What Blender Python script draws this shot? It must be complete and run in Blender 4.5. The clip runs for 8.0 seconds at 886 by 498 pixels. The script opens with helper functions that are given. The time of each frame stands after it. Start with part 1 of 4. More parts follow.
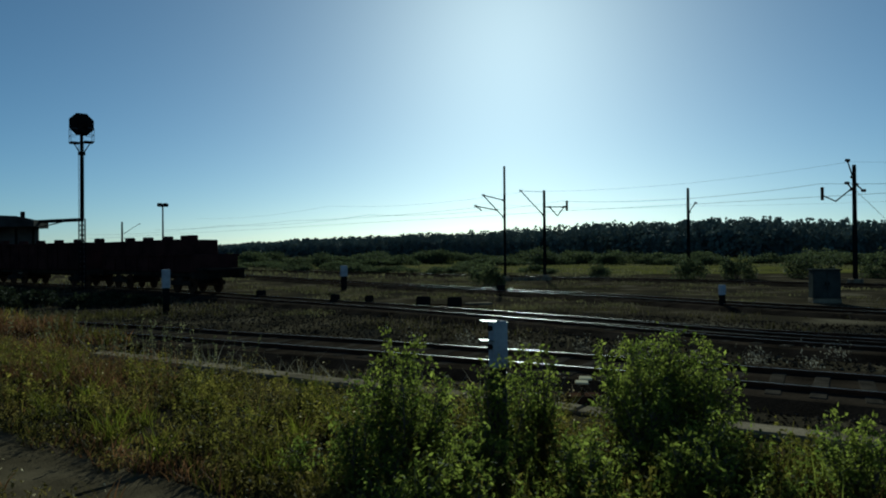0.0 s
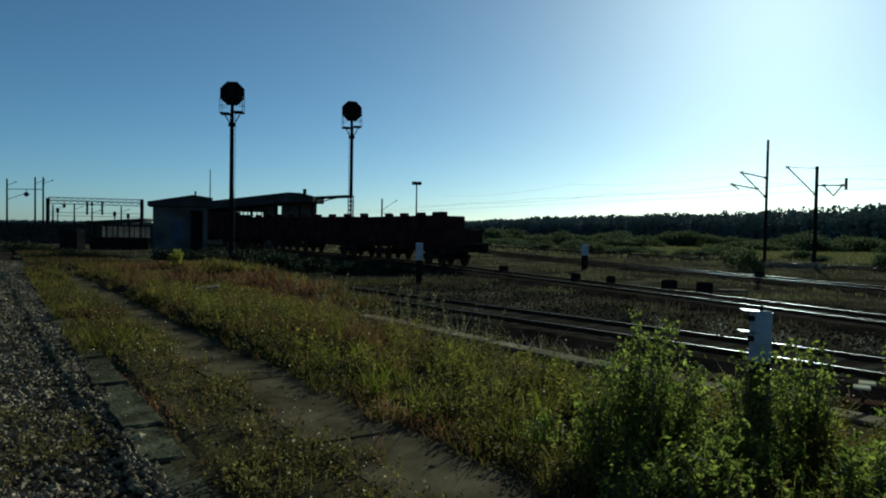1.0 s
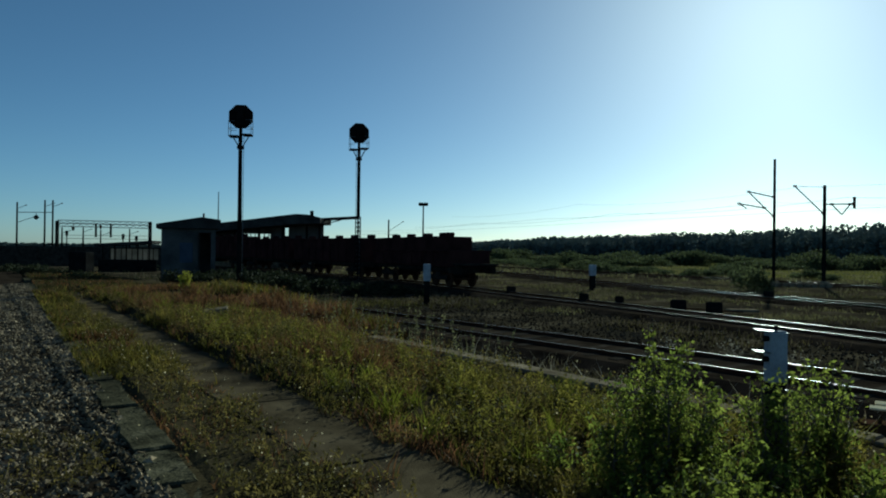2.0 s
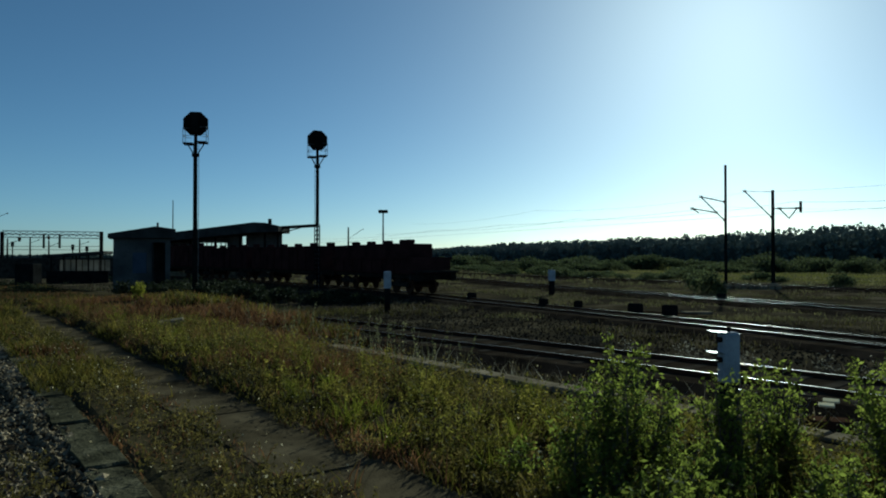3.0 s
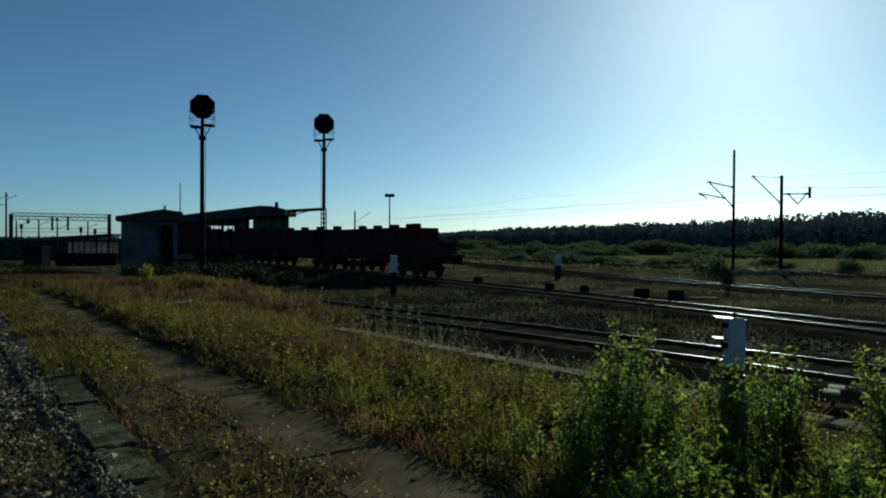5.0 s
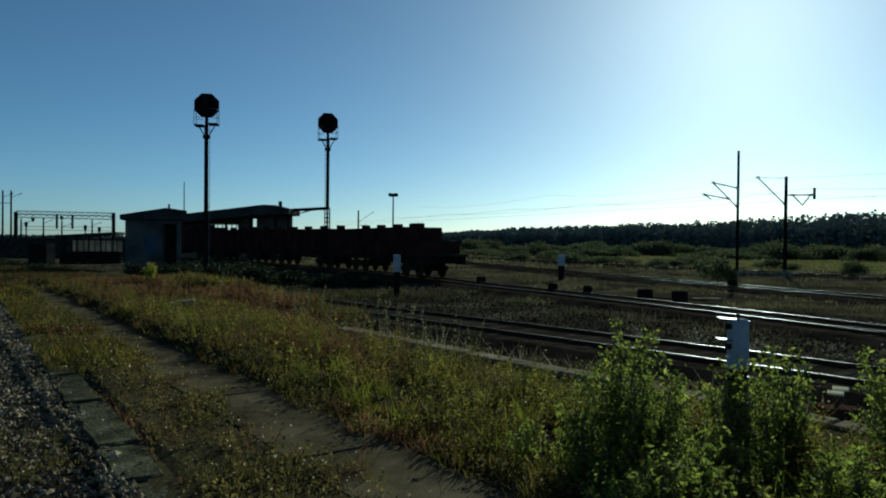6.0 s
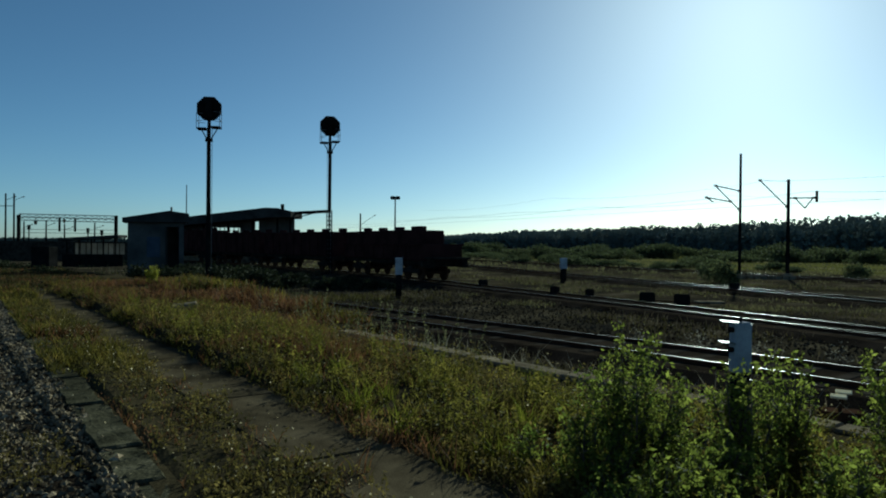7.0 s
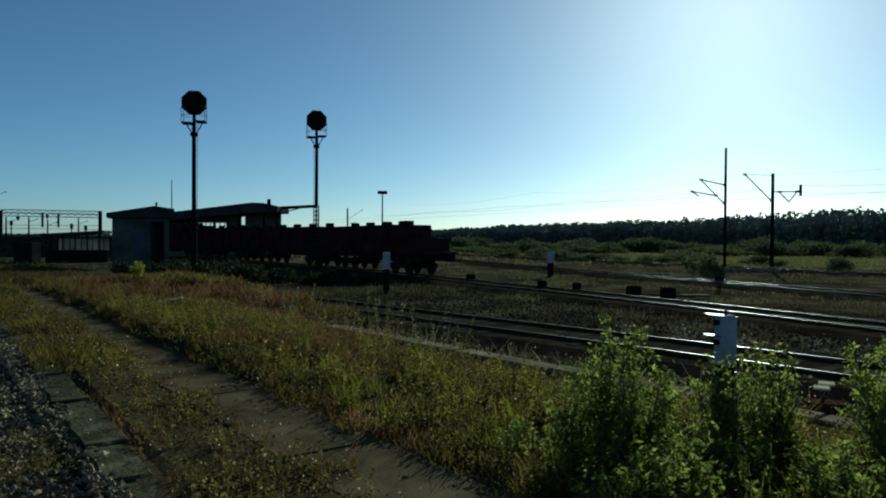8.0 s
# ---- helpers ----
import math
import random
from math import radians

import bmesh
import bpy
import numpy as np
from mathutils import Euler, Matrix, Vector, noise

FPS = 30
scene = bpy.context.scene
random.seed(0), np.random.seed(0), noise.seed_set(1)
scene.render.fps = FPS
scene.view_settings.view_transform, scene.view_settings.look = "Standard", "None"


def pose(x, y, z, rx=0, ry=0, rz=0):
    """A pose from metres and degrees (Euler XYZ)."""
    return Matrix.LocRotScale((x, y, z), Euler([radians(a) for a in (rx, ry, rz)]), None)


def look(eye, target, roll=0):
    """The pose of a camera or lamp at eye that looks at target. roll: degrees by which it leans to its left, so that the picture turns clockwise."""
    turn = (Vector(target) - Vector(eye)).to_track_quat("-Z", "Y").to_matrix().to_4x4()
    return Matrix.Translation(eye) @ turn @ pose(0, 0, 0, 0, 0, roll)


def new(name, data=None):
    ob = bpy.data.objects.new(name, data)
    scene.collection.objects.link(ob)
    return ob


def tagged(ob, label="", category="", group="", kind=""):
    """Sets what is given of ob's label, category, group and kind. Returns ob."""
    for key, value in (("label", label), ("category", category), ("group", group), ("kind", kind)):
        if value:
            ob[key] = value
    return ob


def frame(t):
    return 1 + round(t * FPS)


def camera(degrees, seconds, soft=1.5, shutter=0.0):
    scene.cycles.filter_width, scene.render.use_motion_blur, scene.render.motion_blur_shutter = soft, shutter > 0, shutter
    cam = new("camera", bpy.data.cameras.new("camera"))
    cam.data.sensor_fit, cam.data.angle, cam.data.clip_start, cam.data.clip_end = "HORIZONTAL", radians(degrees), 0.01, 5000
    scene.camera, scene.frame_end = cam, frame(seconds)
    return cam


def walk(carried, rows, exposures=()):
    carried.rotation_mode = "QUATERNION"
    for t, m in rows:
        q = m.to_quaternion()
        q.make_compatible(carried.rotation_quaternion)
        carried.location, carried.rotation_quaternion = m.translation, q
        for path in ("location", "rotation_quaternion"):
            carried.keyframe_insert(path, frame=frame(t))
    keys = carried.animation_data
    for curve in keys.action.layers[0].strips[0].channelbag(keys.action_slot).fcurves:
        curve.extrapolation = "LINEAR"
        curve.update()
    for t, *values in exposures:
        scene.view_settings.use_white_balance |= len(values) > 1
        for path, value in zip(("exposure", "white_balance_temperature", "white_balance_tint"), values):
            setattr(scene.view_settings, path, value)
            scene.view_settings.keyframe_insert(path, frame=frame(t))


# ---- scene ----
cam = camera(67.4, 8.0, soft=1.95)
EYE = 2.1
ROWS = [
    (0.0, 0.125, -17.06, 0.35, 0.47), (0.2, 0.11, -12.15, 0.29, 1.07), (0.5, 0.088, -4.35, -0.76, 0.81),
    (0.8, 0.06, 1.32, -1.65, -0.19), (1.0, 0.04, 3.41, -1.61, -0.99), (1.2, 0.02, 4.75, -0.84, -1.27),
    (2.3, -0.01, 3.2, 0.29, -0.26), (2.5, -0.01, 2.37, 0.43, -0.11), (3.0, -0.005, 0.55, 0.79, -0.04),
    (3.5, 0.0, 0.0, 0.45, 0.0), (4.0, 0.0, -0.2, -0.02, 0.15), (4.5, 0.0, -0.29, -0.09, 0.01),
    (4.7, 0.0, 0.7, -0.56, 0.07), (5.8, 0.0, 1.34, -0.59, -0.6), (6.0, 0.0, 1.39, -0.6, -0.57),
    (6.5, 0.0, 1.46, -0.39, -0.61), (7.0, 0.0, 1.56, -0.35, -0.58), (7.5, 0.0, 1.33, -0.19, -0.76),
    (8.0, 0.0, 0.48, -0.81, -0.39),
]
walk(cam, [(t, pose(x, 0, EYE, 90 + pitch, roll, yaw)) for t, x, yaw, pitch, roll in ROWS],
     exposures=[(0.0, -0.3, 5480, -18), (0.5, -0.27, 5480, -18), (1.0, -0.05, 5480, -18), (2.5, -0.08, 5480, -18), (4.5, -0.16, 5480, -18), (6.0, -0.06, 5480, -18), (8.0, -0.06, 5480, -18)])

# ---- light: low sun ahead, clear sky ----
SUN_AZ, SUN_EL = 23.1, 21.3
world = bpy.data.worlds.new("world")
scene.world = world
world.use_nodes = True
wn = world.node_tree.nodes
sky = wn.new("ShaderNodeTexSky")
sky.sky_type, sky.sun_disc = "NISHITA", False
sky.sun_elevation, sky.sun_rotation = radians(SUN_EL), radians(SUN_AZ)
sky.air_density, sky.dust_density, sky.ozone_density = 0.7, 0.76, 3.2
sky.altitude = 600
world.node_tree.links.new(sky.outputs[0], wn["Background"].inputs[0])
wn["Background"].inputs[1].default_value = 0.0725
sun = new("sun", bpy.data.lights.new("sun", "SUN"))
sun.data.energy, sun.data.angle, sun.data.color = 5.0, radians(0.53), (1.0, 0.93, 0.82)
a, e = radians(SUN_AZ), radians(SUN_EL)
toward = Vector((math.sin(a) * math.cos(e), math.cos(a) * math.cos(e), math.sin(e)))
sun.matrix_world = look(toward * 50, (0, 0, 0))


# ---- materials ----
def material(name, dark, light, size=1.0, rough=0.85, metal=0.0, bump=0.3, fine=40.0, through_light=0.0, patch=None, spread=0.0):
    """Two-scale procedural surface: broad patches of dark and light, fine grain, relief; size in metres of a patch."""
    m = bpy.data.materials.new(name)
    m.use_nodes = True
    nt = m.node_tree
    n, l = nt.nodes, nt.links
    p = n["Principled BSDF"]
    geo = n.new("ShaderNodeNewGeometry")
    a = n.new("ShaderNodeTexNoise")
    a.inputs["Scale"].default_value, a.inputs["Detail"].default_value = 1.0 / size, 5
    b = n.new("ShaderNodeTexNoise")
    b.inputs["Scale"].default_value, b.inputs["Detail"].default_value = fine, 3
    l.new(geo.outputs["Position"], a.inputs["Vector"])
    l.new(geo.outputs["Position"], b.inputs["Vector"])
    mix = n.new("ShaderNodeMath")
    mix.operation = "MULTIPLY_ADD"
    l.new(b.outputs[0], mix.inputs[0])
    mix.inputs[1].default_value = 0.5
    half = n.new("ShaderNodeMath")
    half.operation = "MULTIPLY_ADD"
    l.new(a.outputs[0], half.inputs[0])
    half.inputs[1].default_value, half.inputs[2].default_value = 1.2, -0.35
    l.new(half.outputs[0], mix.inputs[2])
    ramp = n.new("ShaderNodeValToRGB")
    ramp.color_ramp.elements[0].position, ramp.color_ramp.elements[1].position = 0.25, 0.78
    ramp.color_ramp.elements[0].color, ramp.color_ramp.elements[1].color = (*dark, 1), (*light, 1)
    if patch:
        el = ramp.color_ramp.elements.new(0.55)
        el.color = (*patch, 1)
    l.new(mix.outputs[0], ramp.inputs[0])
    colour = ramp.outputs[0]
    if spread:
        info = n.new("ShaderNodeNewGeometry")
        hsv = n.new("ShaderNodeHueSaturation")
        mul = n.new("ShaderNodeMath")
        mul.operation = "MULTIPLY_ADD"
        l.new(info.outputs["Random Per Island"], mul.inputs[0])
        mul.inputs[1].default_value, mul.inputs[2].default_value = spread, 1 - spread / 2
        l.new(mul.outputs[0], hsv.inputs["Value"])
        l.new(colour, hsv.inputs["Color"])
        colour = hsv.outputs[0]
    l.new(colour, p.inputs["Base Color"])
    p.inputs["Specular IOR Level"].default_value = 0.0 if rough > 0.7 and not metal else 0.4
    p.inputs["Roughness"].default_value, p.inputs["Metallic"].default_value = rough, metal
    if bump:
        bn = n.new("ShaderNodeBump")
        bn.inputs["Strength"].default_value, bn.inputs["Distance"].default_value = bump, 0.02
        l.new(b.outputs[0], bn.inputs["Height"])
        l.new(bn.outputs[0], p.inputs["Normal"])
    if through_light:
        tr = n.new("ShaderNodeBsdfTranslucent")
        l.new(colour, tr.inputs["Color"])
        ms = n.new("ShaderNodeMixShader")
        ms.inputs[0].default_value = through_light
        l.new(p.outputs[0], ms.inputs[1])
        l.new(tr.outputs[0], ms.inputs[2])
        l.new(ms.outputs[0], n["Material Output"].inputs[0])
        p.inputs["Specular IOR Level"].default_value = 0.1
    return m


M_SOIL = material("soil", (0.025, 0.02, 0.012), (0.065, 0.052, 0.028), 2.5, 0.95, bump=0.6, fine=25)
M_YARD = material("cinder_ground", (0.02, 0.018, 0.015), (0.125, 0.103, 0.07), 2.6, 0.95, bump=0.8, fine=14, patch=(0.04, 0.032, 0.02))
M_BALLAST = material("ballast_stone", (0.045, 0.035, 0.022), (0.31, 0.24, 0.155), 0.3, 0.8, bump=0.3, fine=60, spread=1.4)
M_RUBBLE = material("yard_rubble_stone", (0.016, 0.012, 0.008), (0.1, 0.074, 0.05), 1.1, 0.85, bump=0.3, fine=60, spread=1.4)
M_BED = material("ballast_bed", (0.010, 0.008, 0.006), (0.045, 0.034, 0.025), 0.9, 0.95, bump=0.8, fine=30)
M_ASPHALT = material("old_asphalt", (0.036, 0.028, 0.017), (0.115, 0.09, 0.055), 0.5, 0.9, bump=0.4, fine=70)
M_CONCRETE = material("weathered_concrete", (0.095, 0.076, 0.052), (0.27, 0.218, 0.15), 0.4, 0.9, bump=0.4, fine=35)
M_EDGE = material("dirty_kerb_concrete", (0.03, 0.028, 0.018), (0.13, 0.115, 0.075), 0.3, 0.95, bump=0.8, fine=30, patch=(0.066, 0.06, 0.038))
M_RAIL = material("rail_steel", (0.14, 0.136, 0.132), (0.23, 0.225, 0.22), 0.5, 0.33, 1.0, bump=0.05, fine=80)
M_RUST = material("rusty_steel", (0.03, 0.018, 0.012), (0.08, 0.042, 0.026), 0.5, 0.85, 0.0, bump=0.3, fine=60)
M_SLEEPER = material("tarred_sleeper", (0.02, 0.017, 0.014), (0.06, 0.05, 0.04), 0.4, 0.9, bump=0.6, fine=50)
M_GRASS = material("grass_blades", (0.034, 0.034, 0.009), (0.21, 0.15, 0.036), 0.7, 0.75, bump=0, fine=9, through_light=0.55, patch=(0.1, 0.084, 0.016), spread=1.1)
M_DRY = material("dry_red_grass", (0.07, 0.034, 0.015), (0.2, 0.1, 0.044), 1.0, 0.8, bump=0, fine=9, through_light=0.4, spread=0.7)
M_LEAF = material("birch_leaf", (0.062, 0.088, 0.016), (0.235, 0.25, 0.044), 0.2, 0.7, bump=0, fine=12, through_light=0.68, spread=0.9)
M_WEEDLEAF = material("weed_leaf", (0.036, 0.034, 0.010), (0.18, 0.135, 0.04), 0.5, 0.75, bump=0, fine=12, through_light=0.5, spread=0.9)
M_STALK = material("bleached_stalk", (0.16, 0.14, 0.1), (0.34, 0.31, 0.24), 0.5, 0.8, bump=0, fine=20, through_light=0.3, spread=0.6)
# Leaf green lightened to carry the haze over the far yard.
M_SHRUB = material("hazed_shrub_leaf", (0.042, 0.052, 0.024), (0.1, 0.11, 0.048), 3.0, 0.9, bump=0, fine=4, through_light=0.35, spread=0.8)
# Darker than real foliage: the train's shade is put into this colour.
M_BRAMBLE = material("shaded_bramble_leaf", (0.016, 0.02, 0.010), (0.042, 0.046, 0.022), 1.5, 0.9, bump=0, fine=6, through_light=0.2, spread=0.8)
M_YARDGRASS = material("yard_grass_blades", (0.032, 0.026, 0.012), (0.115, 0.088, 0.04), 2.4, 0.85, bump=0, fine=6, through_light=0.4, patch=(0.055, 0.05, 0.014), spread=0.9)
M_DULLRAIL = material("dull_rail_steel", (0.03, 0.029, 0.028), (0.07, 0.068, 0.066), 0.5, 0.5, 1.0, bump=0.05, fine=80)
# Pale grass, its colour raised further to stand for haze.
M_FARGRASS = material("hazed_meadow_grass", (0.06, 0.056, 0.03), (0.175, 0.15, 0.07), 6.0, 0.85, bump=0, fine=3, through_light=0.45, patch=(0.115, 0.105, 0.048), spread=0.6)
M_TUFT = material("tuft_blades", (0.064, 0.07, 0.010), (0.2, 0.165, 0.034), 0.9, 0.75, bump=0, fine=9, through_light=0.6, patch=(0.12, 0.125, 0.014), spread=0.8)
M_HERB = material("herb_leaf", (0.05, 0.052, 0.011), (0.23, 0.19, 0.036), 0.5, 0.75, bump=0, fine=12, through_light=0.55, spread=0.9)
M_PALEWEED = material("pale_weed_leaf", (0.08, 0.082, 0.038), (0.19, 0.175, 0.09), 0.5, 0.85, bump=0, fine=14, through_light=0.45, spread=0.8)
M_SEED = material("pale_seed_head", (0.26, 0.21, 0.11), (0.6, 0.5, 0.3), 0.2, 0.8, bump=0, fine=40, through_light=0.4, spread=0.8)
M_BARK = material("birch_bark", (0.06, 0.05, 0.04), (0.16, 0.13, 0.1), 0.1, 0.85, bump=0.4, fine=60)
M_WEED = material("seeding_weed", (0.05, 0.038, 0.022), (0.15, 0.12, 0.08), 1.6, 0.8, bump=0, fine=12, through_light=0.3, spread=0.5)
# Pale, bluish and even: distance haze is put into the needle colour.
M_FOREST = material("hazed_forest_needles", (0.095, 0.118, 0.11), (0.115, 0.135, 0.125), 12, 0.95, bump=0, fine=1.0, through_light=0.1, spread=0.1)
M_FIELD = material("meadow", (0.055, 0.055, 0.017), (0.16, 0.145, 0.038), 9, 0.95, bump=0.4, fine=6)
# Near-black surface shared by masts, posts, signals and track gear.
M_BLACK = material("near_black", (0.006, 0.006, 0.006), (0.016, 0.016, 0.016), 0.5, 0.85, bump=0.1, fine=50)
M_STEEL = material("galvanised_steel", (0.10, 0.105, 0.11), (0.2, 0.205, 0.21), 0.7, 0.55, 0.6, bump=0.1, fine=50)
M_WHITE = material("white_enamel", (0.28, 0.28, 0.30), (0.46, 0.46, 0.49), 0.3, 0.8, bump=0.1, fine=40)
# Matt cream; the paint's sun highlight is put into the raised base colour.
M_BRIGHTCREAM = material("sunlit_cream_paint", (0.72, 0.6, 0.36), (0.88, 0.76, 0.5), 0.2, 0.75, bump=0.05, fine=40)
M_SHEET = material("frosted_sheet", (0.16, 0.16, 0.15), (0.3, 0.29, 0.27), 0.8, 0.8, bump=0, fine=10, through_light=0.55)
M_PLASTER = material("grey_plaster", (0.05, 0.05, 0.05), (0.135, 0.13, 0.125), 1.2, 0.9, bump=0.3, fine=20)
M_ROOF = material("roofing_felt", (0.025, 0.024, 0.023), (0.06, 0.058, 0.055), 1.0, 0.85, bump=0.4, fine=25)
M_WAGON = material("wagon_red_oxide", (0.018, 0.010, 0.010), (0.055, 0.024, 0.022), 1.2, 0.75, bump=0.2, fine=20)
M_FRAME = material("wagon_underframe", (0.012, 0.011, 0.010), (0.04, 0.035, 0.03), 0.6, 0.75, bump=0.2, fine=30)
M_WIRE = material("copper_wire", (0.06, 0.05, 0.045), (0.1, 0.08, 0.07), 1.0, 0.5, 0.8, bump=0, fine=20)
M_GREYBOX = material("grey_cabinet_paint", (0.032, 0.034, 0.032), (0.065, 0.068, 0.062), 0.5, 0.75, bump=0.1, fine=30)


# ---- mesh helpers ----
def part(name, bm, mat, parent=None, label="", smooth=False):
    me = bpy.data.meshes.new(name)
    bmesh.ops.recalc_face_normals(bm, faces=bm.faces)
    bm.to_mesh(me)
    bm.free()
    me.materials.append(mat)
    if smooth:
        me.shade_smooth()
    ob = new(name, me)
    if parent:
        ob.parent = parent
    if label:
        ob["label"] = label
    return ob


def mesh_arrays(name, verts, faces, mat):
    me = bpy.data.meshes.new(name)
    me.from_pydata(verts, [], faces)
    me.materials.append(mat)
    me.update()
    return new(name, me)


def box(bm, c, s, m=None, bevel=0.0):
    r = bmesh.ops.create_cube(bm, size=1.0, matrix=(m or Matrix.Identity(4)) @ Matrix.LocRotScale(c, None, s))
    if bevel:
        edges = {e for v in r["verts"] for e in v.link_edges}
        bmesh.ops.bevel(bm, geom=list(edges), offset=bevel, segments=1, affect="EDGES")
    return bm


def rod(bm, p, q, r, r2=None, seg=8):
    p, q = Vector(p), Vector(q)
    d = q - p
    turn = d.to_track_quat("Z", "Y").to_matrix().to_4x4()
    bmesh.ops.create_cone(bm, cap_ends=True, segments=seg, radius1=r, radius2=r if r2 is None else r2, depth=d.length,
                          matrix=Matrix.Translation((p + q) / 2) @ turn)
    return bm


def B():
    return bmesh.new()


def empty(name, m, label, category, group="", kind=""):
    ob = new(name)
    ob.matrix_world = m
    return tagged(ob, label, category, group, kind)


def along(points, step):
    """Points and headings evenly spaced on a smooth curve through the plan points."""
    P = [Vector((*p, 0)) for p in points]
    fine = []
    for i in range(len(P) - 1):
        p0, p1, p2, p3 = P[max(i - 1, 0)], P[i], P[i + 1], P[min(i + 2, len(P) - 1)]
        for k in range(40):
            t = k / 40
            fine.append(0.5 * ((2 * p1) + (p2 - p0) * t + (2 * p0 - 5 * p1 + 4 * p2 - p3) * t * t + (3 * p1 - p0 - 3 * p2 + p3) * t ** 3))
    fine.append(P[-1])
    out, need = [], 0.0
    for a, b in zip(fine, fine[1:]):
        d = (b - a).length
        while need <= d:
            out.append((a + (b - a) * (need / d), (b - a).normalized()))
            need += step
        need -= d
    return out


# ---- plan: the disused platform, its axis running away to the left ----
AX, AN = Vector((-0.6258, 0.78, 0)), Vector((0.78, 0.6258, 0))
PLAT = 0.2


def plan(s, n, z=0.0):
    v = AX * s + AN * n
    return Vector((v.x, v.y, z))


def edge_n(s):
    """How far across the platform its yard-side edge lies, s metres along."""
    return 7.79 - 0.062 * s


def kerb_n(s):
    """How far across the platform its ballast-side kerb begins, s metres along."""
    return 1.03 + 0.021 * np.maximum(s, 0)


def shelf(s, n):
    """Rise of the soil beside the path: a low worn step that grows with distance along the platform."""
    return 0.15 * np.clip((s - 6.5) / 4, 0, 1) * np.clip((n - 3.42) / 0.12, 0, 1) * np.clip((edge_n(s) - n - 0.5) / 2.0, 0, 1)


# ---- ground ----
def bumpy_sheet(name, corners, nu, nv, z, amp, size, mat):
    """A sheet between four plan corners with a gently uneven top."""
    a, b, c, d = [Vector((*p, 0)) for p in corners]
    vs, fs = [], []
    for j in range(nv + 1):
        for i in range(nu + 1):
            u, v = i / nu, j / nv
            p = (a * (1 - u) + b * u) * (1 - v) + (d * (1 - u) + c * u) * v
            h = noise.noise(p / size) * amp + noise.noise(p / size * 3.7) * amp * 0.35
            vs.append((p.x, p.y, z + h))
    for j in range(nv):
        for i in range(nu):
            k = j * (nu + 1) + i
            fs.append((k, k + 1, k + nu + 2, k + nu + 1))
    ob = mesh_arrays(name, vs, fs, mat)
    ob.data.shade_smooth()
    return ob


big = bumpy_sheet("ground", [(-2500, -400), (2500, -400), (2500, 4200), (-2500, 4200)], 60, 60, -0.22, 0.0, 60, M_YARD)
tagged(big, "flat cinder and dry grass railway yard ground", "ground", kind="structure")

rows_p = []
ACROSS = 56
for i in range(121):
    s = -6 + i * 0.5
    n0, n1 = kerb_n(s) + 0.2, edge_n(s) - 0.3
    for j in range(ACROSS + 1):
        n = n0 + (n1 - n0) * j / ACROSS
        p = plan(s, n)
        path_in = 2.5 < n < 3.36
        h = noise.noise(p / 0.9) * 0.03 + noise.noise(p / 3.0) * 0.04
        rows_p.append((p.x, p.y, PLAT + (min(h, -0.03) if j < 3 else h + shelf(s, n) if not path_in else -0.004)))
STEP = ACROSS + 1
ground_plat = mesh_arrays("platform_ground", rows_p, [(i * STEP + j, i * STEP + j + 1, (i + 1) * STEP + j + 1, (i + 1) * STEP + j) for i in range(120) for j in range(ACROSS)], M_SOIL)
tagged(ground_plat, "overgrown soil top of a disused low platform", "platform", kind="structure")

# ---- tracks ----
T1 = [(18, -1.0), (13.4, 4.0), (9.3, 8.4), (6.6, 11.4), (4.05, 14.05), (1.5, 16.6), (0, 18.0), (-1.8, 19.8), (-5.2, 23), (-11, 28.2), (-22, 37.4), (-40, 52.9)]
T2 = [(24, 0), (18.5, 6.2), (14.3, 10.9), (12.3, 13.8), (11, 16.8), (9, 20.8), (7.85, 22.9), (4.6, 28.5), (2.1, 32.4), (0, 36.0), (-2.2, 39.8), (-5.6, 45.6), (-12.5, 54.7), (-23.5, 68.3), (-40, 87.5)]
T2B = [(26.8, 0.6), (20, 6.9), (15.1, 11.6), (12.85, 14.2), (11.3, 17.1), (9.1, 20.9), (7.86, 22.95)]
T3 = [(28, 6.5), (20.6, 19), (17.9, 26.7), (15.3, 33), (12.6, 39.2), (7.9, 50.5), (-3.5, 82), (-20, 123)]
T4 = [(50, 7.3), (35.3, 34.4), (26.3, 50.9), (14, 72.9), (-2, 102), (-30, 150)]


def sweep(bm, line, profile, z0):
    """Sweep an across/up profile along points and headings."""
    rings = []
    for p, d in line:
        side = Vector((d.y, -d.x, 0))
        rings.append([bm.verts.new(p + side * x + Vector((0, 0, z0 + z))) for x, z in profile])
    k = len(profile)
    for a, b in zip(rings, rings[1:]):
        for i in range(k):
            bm.faces.new((a[i], a[(i + 1) % k], b[(i + 1) % k], b[i]))
    bm.faces.new(rings[0])
    bm.faces.new(rings[-1])
    return bm


RAIL = [(-0.07, -0.15), (0.07, -0.15), (0.07, -0.135), (0.012, -0.12), (0.012, -0.045), (0.036, -0.035), (0.036, -0.004), (0.028, 0.0), (-0.028, 0.0), (-0.036, -0.004), (-0.036, -0.035), (-0.012, -0.045), (-0.012, -0.12), (-0.07, -0.135)]
HEAD = [(-0.0075, 0.0005), (0.0075, 0.0005), (0.0075, 0.004), (-0.0075, 0.004)]


